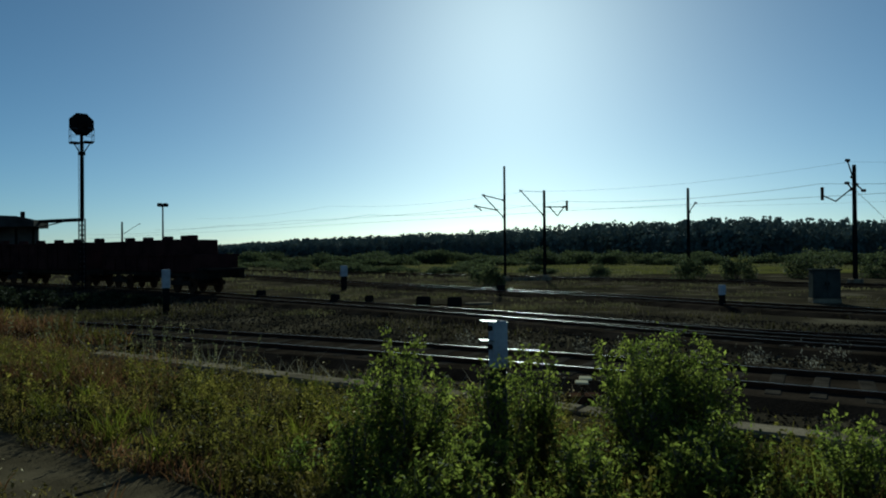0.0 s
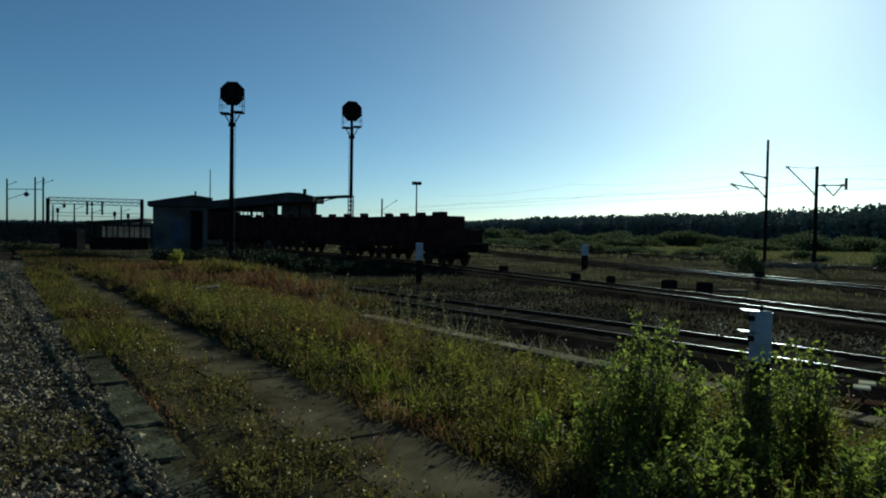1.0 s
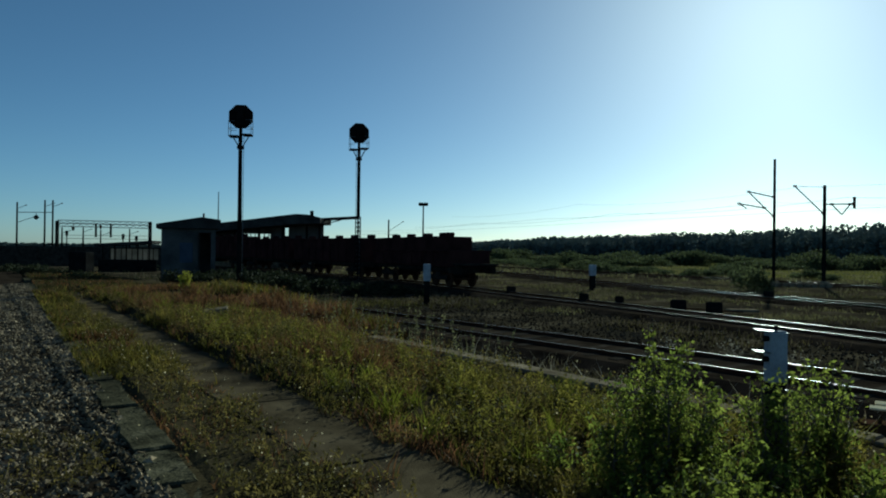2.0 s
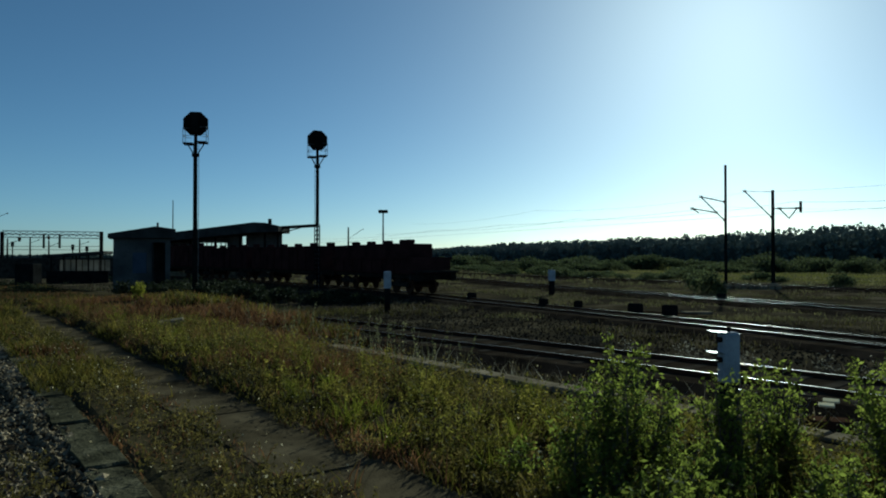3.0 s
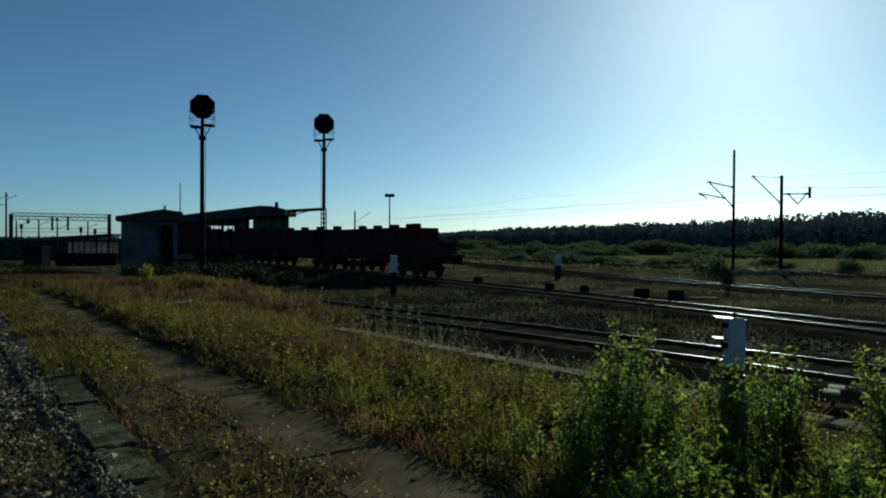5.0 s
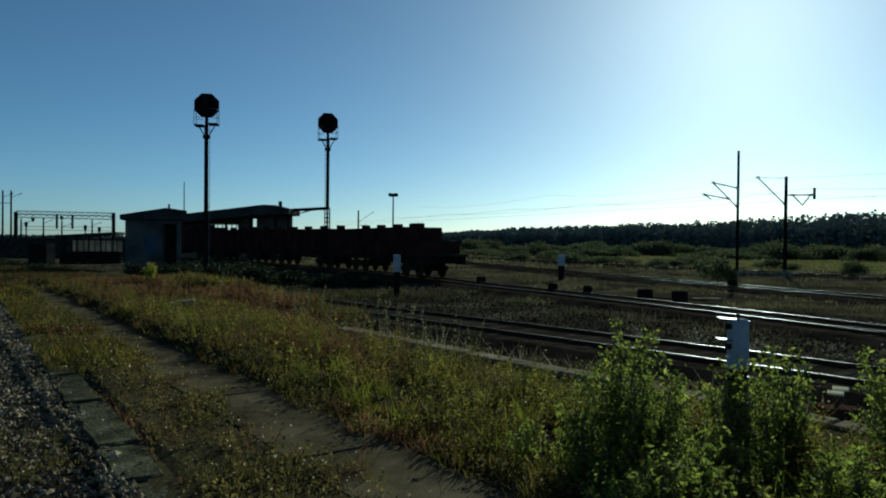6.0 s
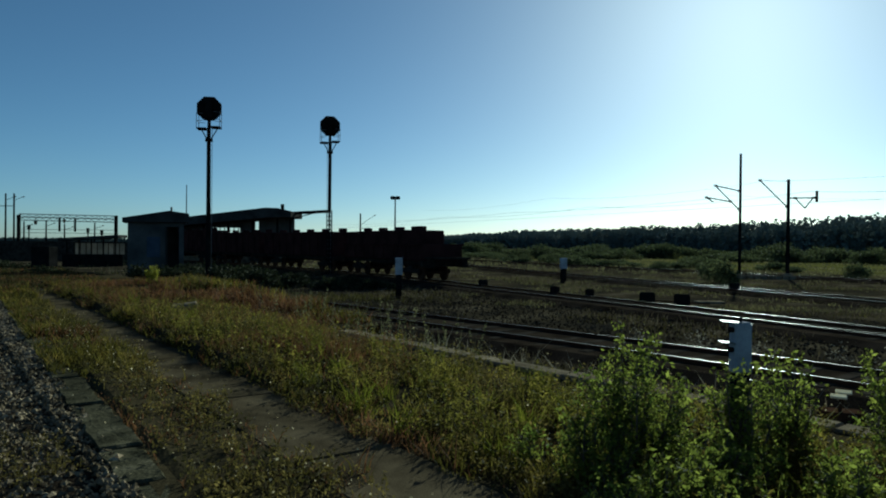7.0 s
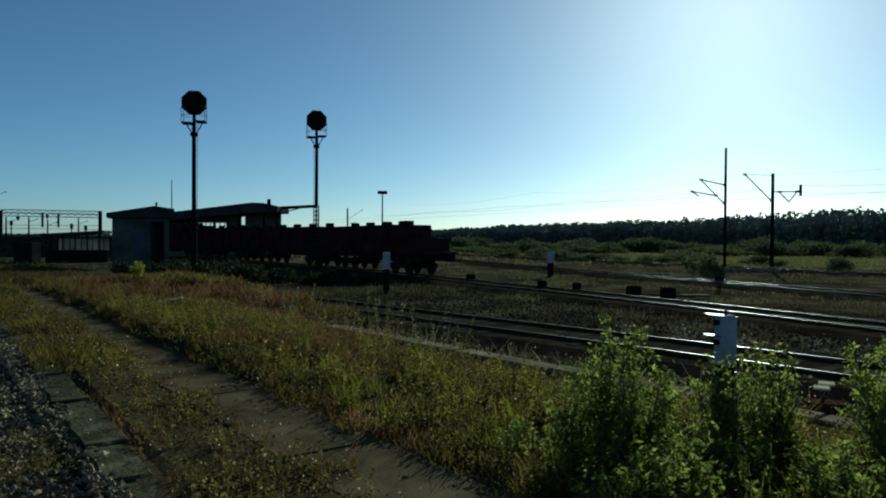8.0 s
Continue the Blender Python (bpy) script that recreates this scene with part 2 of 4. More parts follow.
def track(points, label, shine, sleepers, z=0.0):
    root = empty("railway_track", Matrix.Identity(4), label, "railway track", "yard tracks")
    line = along(points, 1.2)
    bed = sweep(B(), line, [(-2.2, -0.30), (2.2, -0.30), (1.5, -0.082), (-1.5, -0.082)], z)
    part("ballast_bed", bed, M_BED, root)
    for off in (-0.75, 0.75):
        pr = [(x + off, zz) for x, zz in RAIL]
        rail = part("rail", sweep(B(), line, pr, z), M_RUST, root)
        part("rail_head", sweep(B(), line, [(x + off, zz) for x, zz in HEAD], z), shine, rail, "polished running surface")
    sm = B()
    box(sm, (0, 0, 0), (2.5, 0.24, 0.12), bevel=0.015)
    first = part("sleeper", sm, M_SLEEPER, root)
    spots = along(points, 0.65)
    spots = [(p, d) for p, d in spots if p.length < sleepers]
    for i, (p, d) in enumerate(spots[:300] or [(Vector((*points[2], 0)), Vector((-0.5, 0.86, 0)))]):
        o = first if i == 0 else new("sleeper", first.data)
        o.parent = root
        o.matrix_basis = Matrix.LocRotScale((p.x, p.y, z - 0.135 + 0.008 * math.sin(i * 7.3)), Euler((0, 0, math.atan2(d.y, d.x) + math.pi / 2 + 0.03 * math.sin(i * 3.1))), None)
    return root


track(T1, "rusty yard track with polished rails beside the platform", M_RAIL, 42)
track(T2, "yard track with bright rails carrying the goods train", M_RAIL, 55)
track(T2B, "turnout track closing in on the train's track", M_DULLRAIL, 0, -0.012)
track(T3, "yard track with bright rails beyond the switches", M_RAIL, 45)
track(T4, "electrified main line track under the catenary", M_DULLRAIL, 40)

# ---- near ballast, edges and path ----
def slab(name, parent, a, b, c, d, z0, z1, mat, label=""):
    """A worn slab between four plan points, bevelled."""
    bm = B()
    lo = [bm.verts.new((p.x, p.y, z0)) for p in (a, b, c, d)]
    hi = [bm.verts.new((p.x, p.y, z1)) for p in (a, b, c, d)]
    bm.faces.new(lo[::-1])
    top = bm.faces.new(hi)
    for i in range(4):
        bm.faces.new((lo[i], lo[(i + 1) % 4], hi[(i + 1) % 4], hi[i]))
    bmesh.ops.bevel(bm, geom=list(top.edges), offset=0.018, segments=1, affect="EDGES")
    return part(name, bm, mat, parent, label)


rng = random.Random(5)
near_bed = mesh_arrays("near_ballast_bed", [plan(s, n, z) for s in range(-8, 61) for n, z in ((-3.4, -0.21), (-2.2, 0.06), (kerb_n(s) + 0.06, 0.13), (kerb_n(s) + 0.08, -0.21))],
                       [(i * 4 + j, i * 4 + j + 1, i * 4 + j + 5, i * 4 + j + 4) for i in range(68) for j in range(3)], M_BED)
tagged(near_bed, "bed of dark crushed stone beside the platform edge", "ballast bed", kind="structure")

edge_left = empty("platform_edge", Matrix.Identity(4), "line of weathered concrete edge slabs, sunken and cracked", "platform edge", "platform edges", "structure")
def worn_slab(parent, a, b, c, d, z0, z1, mat, chip):
    """A slab with a chipped, uneven outline and a slightly tilted top."""
    outline = []
    for p, q, n in ((a, b, 3), (b, c, 6), (c, d, 3), (d, a, 6)):
        for k in range(n):
            v = p.lerp(q, k / n)
            outline.append((v.x + rng.uniform(-chip, chip), v.y + rng.uniform(-chip, chip)))
    tilt = rng.uniform(-0.012, 0.012)
    n = len(outline)
    mid = (a + b + c + d) / 4
    verts = [(x, y, z0) for x, y in outline] + [(x, y, z1 - 0.02 + tilt * (y - mid.y)) for x, y in outline]
    verts += [(mid.x + (x - mid.x) * 0.93, mid.y + (y - mid.y) * 0.97, z1 + tilt * (y - mid.y) + rng.uniform(-0.004, 0.004)) for x, y in outline] + [(mid.x, mid.y, z1)]
    faces = [(i, (i + 1) % n, n + (i + 1) % n, n + i) for i in range(n)] + [(n + i, n + (i + 1) % n, 2 * n + (i + 1) % n, 2 * n + i) for i in range(n)]
    faces += [(2 * n + i, 2 * n + (i + 1) % n, 3 * n) for i in range(n)]
    ob = mesh_arrays("slab", verts, faces, mat)
    ob.parent = parent
    return ob


s = -6.0
while s < 46:
    ln = rng.choice((0.85, 1.05, 1.15))
    z = 0.195 + rng.uniform(-0.025, 0.02)
    w0, w1, wide = rng.uniform(-0.025, 0.025), rng.uniform(-0.025, 0.025), rng.uniform(0.34, 0.42)
    if not 11.6 < s < 12.9:
        worn_slab(edge_left, plan(s, kerb_n(s) + w0), plan(s, kerb_n(s) + wide + w0), plan(s + ln - 0.03, kerb_n(s) + wide + w1), plan(s + ln - 0.03, kerb_n(s) + w1), -0.21, z, M_EDGE, 0.022)
    s += ln
edge_right = empty("platform_edge", Matrix.Identity(4), "concrete platform edge facing the yard tracks, partly overgrown", "platform edge", "platform edges", "structure")
s = -6.0
while s < 11.6:
    ln = rng.choice((1.5, 2.0, 2.0))
    z = PLAT + 0.07 + rng.uniform(-0.02, 0.02)
    slab("slab", edge_right, plan(s, edge_n(s) - 0.34), plan(s, edge_n(s)), plan(s + ln - 0.025, edge_n(s + ln)), plan(s + ln - 0.025, edge_n(s + ln) - 0.34), -0.21, z, M_CONCRETE)
    s += ln
footpath = empty("footpath", Matrix.Identity(4), "cracked grey asphalt footpath with grass creeping in", "path", kind="structure")
s = -5.5
while s < 32:
    ln = rng.choice((2.6, 2.7, 2.8)) if s > 12 else 2.7
    slab("slab", footpath, plan(s, 2.42), plan(s - 0.06, 3.42), plan(s + ln - 0.09, 3.42), plan(s + ln - 0.03, 2.42), 0.05, PLAT + 0.012 + rng.uniform(-0.008, 0.008), M_ASPHALT)
    s += ln


# ---- masts, signals and lamps ----
def lattice(bm, p, q, w, n, r=0.02):
    """A square lattice between two points: four chords and zigzag bracing."""
    p, q = Vector(p), Vector(q)
    d = (q - p).normalized()
    u = d.orthogonal().normalized()
    v = d.cross(u)
    cs = [(u + v) * w / 2, (u - v) * w / 2, (-u - v) * w / 2, (v - u) * w / 2]
    for c in cs:
        rod(bm, p + c, q + c, r, seg=4)
    for i in range(n):
        a, b = p.lerp(q, i / n), p.lerp(q, (i + 1) / n)
        for k in range(4):
            rod(bm, a + cs[k], b + cs[(k + 1) % 4], r * 0.6, seg=3)
    return bm


def floodlight_signal(x, y, zc, turn, braced=False):
    """A tall signal mast: octagonal backboard, caged platform, collar and ladder."""
    root = empty("signal_mast", pose(x, y, -0.22, 0, 0, turn), "tall dark steel signal mast with octagonal black backboard and caged platform", "signal", "signal masts")
    h = zc + 0.22
    bm = B()
    if braced:
        lattice(bm, (0, 0, 0), (0, 0, h * 0.45), 0.24, 16, 0.03)
    else:
        rod(bm, (0, 0, 0), (0, 0, h * 0.45), 0.14, 0.12, 10)
    rod(bm, (0, 0, h * 0.45 - 0.05), (0, 0, h - 0.5), 0.11, 0.09, 10)
    part("pole", bm, M_BLACK, root, smooth=False)
    bm = B()
    box(bm, (0, 0, 0.15), (0.6, 0.6, 0.3), bevel=0.03)
    part("footing", bm, M_SLEEPER, root)
    bm = B()
    r = 0.70
    bmesh.ops.create_cone(bm, cap_ends=True, segments=8, radius1=r, radius2=r, depth=0.10, matrix=pose(0, 0.0, h, 90, 0, 0) @ pose(0, 0, 0, 0, 0, 22.5))
    bmesh.ops.bevel(bm, geom=[e for e in bm.edges], offset=0.015, segments=1, affect="EDGES")
    board = part("backboard", bm, M_BLACK, root)
    for dz in (-0.33, 0.0, 0.33):
        bm = B()
        rod(bm, (0, 0.05, h + dz), (0, 0.33, h + dz), 0.11, 0.13, 12)
        part("lamp_hood", bm, M_BLACK, board)
    bm = B()
    box(bm, (0, -0.15, h - 0.05), (0.36, 0.16, 0.95), bevel=0.03)
    part("lamp_housing", bm, M_BLACK, board)
    zp = h - 1.02
    bm = B()
    box(bm, (-0.36, 0, zp - 0.10), (0.5, 0.75, 0.06))
    box(bm, (0.36, 0, zp), (0.5, 0.75, 0.06))
    part("platform", bm, M_BLACK, root)
    for sx, zz in ((-0.6, zp - 0.1), (0.6, zp)):
        bm = B()
        for yy in (-0.36, 0.36):
            rod(bm, (sx, yy, zz), (sx, yy, zz + 0.8), 0.016, seg=5)
        for k in (0.4, 0.8):
            rod(bm, (sx, -0.36, zz + k), (sx, 0.36, zz + k), 0.016, seg=5)
            for yy in (-0.36, 0.36):
                rod(bm, (sx, yy, zz + k), (sx * 0.45, yy, zz + k), 0.014, seg=5)
        part("guard_rail", bm, M_STEEL, root)
    for sx in (-1, 1):
        bm = B()
        rod(bm, (sx * 0.10, 0, zp - 0.65), (sx * 0.42, 0, zp - 0.1), 0.03, seg=6)
        part("bracket", bm, M_BLACK, root)
    bm = B()
    rod(bm, (0, 0, zp - 0.78), (0, 0, zp - 0.62), 0.2, seg=10)
    part("collar", bm, M_BLACK, root)
    bm = B()
    for sx in (-0.14, 0.14):
        rod(bm, (sx, 0.2, 0.3), (sx, 0.2, zp), 0.012, seg=4)
    k = 0.5
    while k < zp:
        rod(bm, (-0.14, 0.2, k), (0.14, 0.2, k), 0.010, seg=4)
        k += 0.3
    part("ladder", bm, M_STEEL, root)
    return root


floodlight_signal(-13.84, 36, 9.42, 12)
floodlight_signal(-8.68, 43.47, 9.83, 20, True)


def pole_lamp(x, y, z):
    root = empty("yard_lamp", pose(x, y, -0.22), "slim grey yard lamp post with twin flat lamp heads", "lamp post")
    bm = B()
    rod(bm, (0, 0, 0), (0, 0, z), 0.13, 0.08, 10)
    part("pole", bm, M_STEEL, root)
    bm = B()
    rod(bm, (-0.4, 0, z), (0.4, 0, z), 0.05, seg=6)
    part("crossarm", bm, M_STEEL, root)
    for sx in (-0.3, 0.3):
        bm = B()
        box(bm, (sx, 0, z + 0.12), (0.58, 0.5, 0.4), bevel=0.08)
        part("lamp_head", bm, M_BLACK, root)
    return root


pole_lamp(-8.18, 81.83, 7.95)

U = Vector((0.962, -0.272, 0))


def catenary_mast(x, y, h, arms, label, lean=0.0, r=0.13):
    """A mast with arms: each arm is a list of (across, height) points; rods join them, insulators at their ends."""
    root = empty("catenary_mast", pose(x, y, -0.22, 0, 0, math.degrees(math.atan2(U.y, U.x))), label, "catenary mast", "catenary masts")
    bm = B()
    rod(bm, (0, 0, 0), (lean, 0, h + 0.22), r, r * 0.75, 10)
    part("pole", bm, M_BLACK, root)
    bm = B()
    box(bm, (0, 0, 0.2), (0.7, 0.7, 0.4), bevel=0.04)
    part("footing", bm, M_CONCRETE, root)
    for kind, pts in arms:
        bm = B()
        for (a, za), (b, zb) in zip(pts, pts[1:]):
            rod(bm, (a, 0, za + 0.22), (b, 0, zb + 0.22), 0.014 if kind == "tie" else 0.045, seg=6)
        arm = part("cantilever", bm, M_BLACK, root)
        if kind == "i":
            for a, za in (pts[0], pts[-1]):
                bm = B()
                for k in range(4):
                    rod(bm, (a + (k - 1.5) * 0.07, 0, za + 0.22), (a + (k - 1.5) * 0.07 + 0.03, 0, za + 0.22), 0.10, seg=8)
                part("insulator", bm, M_RUST, arm)
        if kind == "v":
            a, za = pts[-1]
            bm = B()
            rod(bm, (a, 0, za - 0.1), (a, 0, za + 0.75), 0.10, seg=8)
            part("insulator", bm, M_RUST, arm)
    return root


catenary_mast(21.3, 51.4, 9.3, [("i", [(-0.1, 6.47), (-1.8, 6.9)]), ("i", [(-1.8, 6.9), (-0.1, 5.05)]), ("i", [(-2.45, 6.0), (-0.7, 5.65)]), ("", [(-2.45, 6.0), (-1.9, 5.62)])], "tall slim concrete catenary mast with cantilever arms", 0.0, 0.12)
catenary_mast(25.1, 51.76, 7.4, [("i", [(-2.02, 7.38), (-0.1, 5.3)]), ("tie", [(-2.02, 7.38), (-0.1, 7.25)]), ("v", [(0.1, 5.97), (1.95, 5.97)]), ("i", [(0.46, 5.97), (1.14, 5.18), (1.7, 5.97)])], "dark catenary mast with a v-shaped cantilever", 0.0, 0.15)
catenary_mast(43.1, 56.32, 8.4, [("i", [(0.1, 6.0), (0.75, 6.9)])], "dark catenary mast behind roadside bushes", 0.0, 0.17)
catenary_mast(38.95, 33.9, 7.7, [("v", [(-0.1, 6.05), (-0.35, 6.0), (-1.25, 5.3), (-2.15, 5.7)]), ("i", [(-0.1, 6.9), (-0.45, 8.0)]), ("i", [(-0.15, 6.1), (-0.5, 6.5)]), ("i", [(0.1, 6.4), (0.6, 6.0)])], "dark timber catenary mast with v-shaped cantilever and stay wires", 0.0, 0.16)
catenary_mast(-20.7, 135.78, 8.4, [("i", [(0, 6.0), (3.2, 8.0)]), ("", [(0, 5.3), (2.2, 5.4)])], "distant catenary mast with a raised cantilever arm", 0.0, 0.2)
for x, y, h in ((-85.2, 114.46, 10.0), (-80.2, 114.82, 10.4), (-78.7, 114.82, 10.4), (-88.5, 132.14, 6.0), (-84.5, 133.05, 6.3), (-80.7, 133.05, 5.6), (-76.5, 136.69, 6.0)):
    catenary_mast(x, y, h, [("i", [(0, h - 1.2), (2.2, h - 0.6)])], "distant catenary mast of the station tracks", 0.0, 0.17)


def cable(points, sag, r, label):
    bm = B()
    for a, b in zip(points, points[1:]):
        a, b = Vector(a), Vector(b)
        prev = a
        for k in range(1, 13):
            t = k / 12
            q = a.lerp(b, t) - Vector((0, 0, sag * 4 * t * (1 - t)))
            rod(bm, prev, q, r, seg=4)
            prev = q
    ob = part("overhead_wire", bm, M_WIRE)
    return tagged(ob, label, "overhead wire", "overhead wires")


V4 = [(45, 18.23), (36.7, 34.36), (26.4, 51.22), (14, 73.82), (-2, 102.98), (-30, 151.28)]
cable([(x, y, 5.6) for x, y in V4], 0.03, 0.011, "copper contact wire strung along the main line")
cable([(x, y, 6.45) for x, y in V4], 0.45, 0.011, "sagging messenger wire above the contact wire")
cable([(44.5, 20.05, 7.8), (38.65, 33.99, 7.9), (23.5, 52.13, 7.3), (10, 76.55, 7.6), (-6, 105.71, 7.6)], 0.5, 0.006, "thin feeder wire between the mast tops")
cable([(60, 27.34, 6.2), (43.7, 56.14, 6.6), (19.4, 51.94, 6.2)], 0.3, 0.006, "thin overhead wire crossing between masts")
cable([(19.4, 51.94, 5.9), (6, 76.55, 5.9), (-12, 107.53, 5.9)], 0.2, 0.010, "thin overhead wire running towards the station")
cable([(38.95, 33.9, 6.1), (42.9, 30.53, 0.0)], 0.0, 0.012, "stay wire anchoring a catenary mast")

# portal gantry over the station tracks
gantry = empty("portal_gantry", Matrix.Identity(4), "lattice steel portal gantry spanning the station tracks", "gantry")
part("beam", lattice(B(), (-97, 143.07, 7.3), (-75.5, 143.35, 7.0), 1.0, 14, 0.07), M_BLACK, gantry)
for x, y in ((-97, 143.07), (-75.5, 143.35)):
    bm = B()
    box(bm, (x, y, 3.8), (0.55, 0.55, 8.0))
    part("column", bm, M_BLACK, gantry)
for k in (0.42, 0.58):
    bm = B()
    rod(bm, Vector((-97, 143.07, 7.4)).lerp(Vector((-75.5, 143.35, 7.1)), k), Vector((-97, 143.07, 4.2)).lerp(Vector((-75.5, 143.35, 4.2)), k), 0.22, seg=6)
    part("dropper", bm, M_BLACK, gantry)

for x, z, r in ((-93.3, 6.1, 0.38), (-86.9, 6.5, 0.3)):
    bm = B()
    rod(bm, (x, 143.2, z), (x, 143.2, 7.2), 0.06, seg=6)
    rod(bm, (x, 143.2, z - 0.45), (x, 143.2, z + 0.35), r * 0.6, r, 10)
    part("insulator", bm, M_RUST, gantry)
span = empty("cross_span", Matrix.Identity(4), "steel cross span hung between two distant masts", "cross span")
bm = B()
rod(bm, (-85.2, 114.46, 8.15), (-78.7, 114.82, 8.2), 0.06, seg=6)
rod(bm, (-85.2, 114.46, 6.3), (-82.2, 114.64, 7.3), 0.05, seg=6)
part("bar", bm, M_BLACK, span)
bm = B()
rod(bm, (-81.7, 114.64, 8.1), (-81.7, 114.64, 7.6), 0.05, seg=6)
rod(bm, (-81.7, 114.64, 7.65), (-81.7, 114.64, 7.25), 0.2, 0.52, 10)
rod(bm, (-81.7, 114.64, 7.25), (-81.7, 114.64, 6.85), 0.52, 0.15, 10)
part("hanging_lamp", bm, M_BLACK, span)


def station_signal(x, y, h):
    root = empty("station_signal", pose(x, y, -0.22), "small black colour-light signal among the station tracks", "signal", "station signals")
    bm = B()
    rod(bm, (0, 0, 0), (0, 0, h), 0.12, seg=8)
    part("post", bm, M_BLACK, root)
    bm = B()
    box(bm, (0, 0, h + 0.3), (0.6, 0.35, 1.1), bevel=0.08)
    part("signal_head", bm, M_BLACK, root)
    return root


for x, y, h in ((-95.0, 143.53, 5.0), (-82.1, 143.99, 4.4), (-79.0, 143.99, 4.0)):
    station_signal(x, y, h)
bm = B()
rod(bm, (-97, 143.07, 4.6), (-75.5, 143.35, 4.6), 0.05, seg=5)
rod(bm, (-97, 143.07, 3.9), (-75.5, 143.35, 3.8), 0.05, seg=5)
tagged(part("overhead_wire", bm, M_WIRE), "dark overhead wires across the station tracks", "overhead wire", "overhead wires")


# ---- dwarf signals, cabinets, switch gear ----
def dwarf_signal(x, y, z, h, turn, w, lamps):
    root = empty("dwarf_signal", pose(x, y, z, 0, 0, turn), "white-backed dwarf shunting signal on a black post", "dwarf signal", "dwarf signals")
    bm = B()
    box(bm, (0, 0, h * 0.30), (w * 0.8, w * 0.75, h * 0.60), bevel=0.012)
    part("post", bm, M_BLACK, root)
    bm = B()
    box(bm, (0, 0, h * 0.79), (w, w * 0.8, h * 0.42), bevel=0.02)
    head = part("housing", bm, M_WHITE, root)
    if lamps:
        for dz in (0.965, 0.80):
            bm = B()
            box(bm, (0, 0, 0), (w * (1.75 if dz > 0.9 else 0.9), w * 0.5, 0.008), pose(-w * (0.35 if dz > 0.9 else 0.85), -w * 0.1, h * (dz + 0.035), 6, 5, 0))
            hood = part("lamp_hood", bm, M_STEEL, head, "bare metal hood glinting in the sun")
            bm = B()
            rod(bm, (-w * 0.5, -0.02, h * dz - 0.03), (-w * 0.72, -0.02, h * dz - 0.03), 0.026, 0.03, 14)
            part("lamp", bm, M_BLACK, head, "black lamp barrel")
        bm = B()
        rod(bm, (0, 0, h), (0, 0, h + 0.05), 0.015, seg=6)
        part("lifting_eye", bm, M_BLACK, head)
        bm = B()
        box(bm, (w * 0.55, 0, h * 0.5), (w * 0.35, w * 0.4, 0.06), bevel=0.01)
        part("cable_box", bm, M_STEEL, root)
    return root


dwarf_signal(2.8, 6.71, 0.15, 1.21, 8, 0.178, True)
dwarf_signal(-2.65, 28.34, -0.22, 1.76, 10, 0.3, False)
dwarf_signal(6.3, 41.01, -0.22, 1.6, 10, 0.38, False)
dwarf_signal(18.55, 22.1, -0.22, 0.96, 10, 0.24, False)


def relay_cabinet(x, y):
    root = empty("relay_cabinet", pose(x, y, -0.22, 0, 0, -30) @ Matrix.Diagonal((1.15, 1.15, 1.06, 1)), "grey metal relay cabinet on a concrete base", "cabinet")
    bm = B()
    box(bm, (0, 0, 0.1), (1.0, 0.6, 0.2), bevel=0.02)
    part("base", bm, M_CONCRETE, root)
    bm = B()
    box(bm, (0, 0, 0.78), (0.95, 0.55, 1.15), bevel=0.015)
    part("body", bm, M_GREYBOX, root)
    for sx in (-0.235, 0.235):
        bm = B()
        box(bm, (sx, -0.287, 0.78), (0.44, 0.02, 1.05), bevel=0.006)
        d = part("door", bm, M_GREYBOX, root)
        bm = B()
        box(bm, (sx * 0.25, -0.31, 0.8), (0.03, 0.03, 0.14))
        part("handle", bm, M_BLACK, d)
    bm = B()
    box(bm, (0, 0, 1.38), (1.05, 0.65, 0.06), bevel=0.015)
    part("lid", bm, M_GREYBOX, root)
    return root


relay_cabinet(24.6, 22.9)


def point_machine(x, y, turn, size):
    root = empty("point_machine", pose(x, y, -0.22, 0, 0, turn), "squat black point machine beside the rails", "point machine", "point machines")
    bm = B()
    box(bm, (0, 0, 0.26), (size, size * 0.8, 0.44), bevel=0.05)
    part("housing", bm, M_BLACK, root)
    bm = B()
    box(bm, (0, 0, 0.03), (size * 1.25, size * 0.95, 0.06))
    part("base_plate", bm, M_RUST, root)
    bm = B()
    rod(bm, (size * 0.4, 0, 0.15), (size * 1.7, 0.2, 0.12), 0.03, seg=6)
    part("throw_rod", bm, M_RUST, root)
    return root


for x, y, turn, size in ((7.6, 27.25, -20, 0.6), (8.7, 26.34, -20, 0.6), (4.3, 30.44, -25, 0.4), (5.6, 28.98, -25, 0.35), (1.2, 35.72, -25, 0.45), (14.2, 34.81, -25, 0.5)):
    point_machine(x, y, turn, size)
bm = B()
box(bm, (9.9, 26.7, -0.08), (1.1, 0.5, 0.1), bevel=0.02)
tagged(part("cable_cover", bm, M_CONCRETE), "flat pale concrete cable trough cover", "cable cover")

lever = empty("switch_lever", pose(5.21, 9.18, -0.22, 0, 0, -15), "hand switch lever with cream-painted counterweight plates", "switch lever")
bm = B()
box(bm, (0, 0, 0.06), (0.5, 0.3, 0.12), bevel=0.01)
part("base", bm, M_RUST, lever)
bm = B()
rod(bm, (-0.05, -0.05, 0.1), (0.02, 0.05, 0.31), 0.025, seg=6)
part("arm", bm, M_RUST, lever)
for k in (-0.06, 0.06):
    bm = B()
    box(bm, (0, 0, 0), (0.2, 0.12, 0.03), pose(k * 0.8, 0.05 + k * 1.15, 0.33 + k * 0.3, 12, 0, -14), bevel=0.01)
    part("counterweight", bm, M_BRIGHTCREAM, lever, "cream-painted counterweight plate")


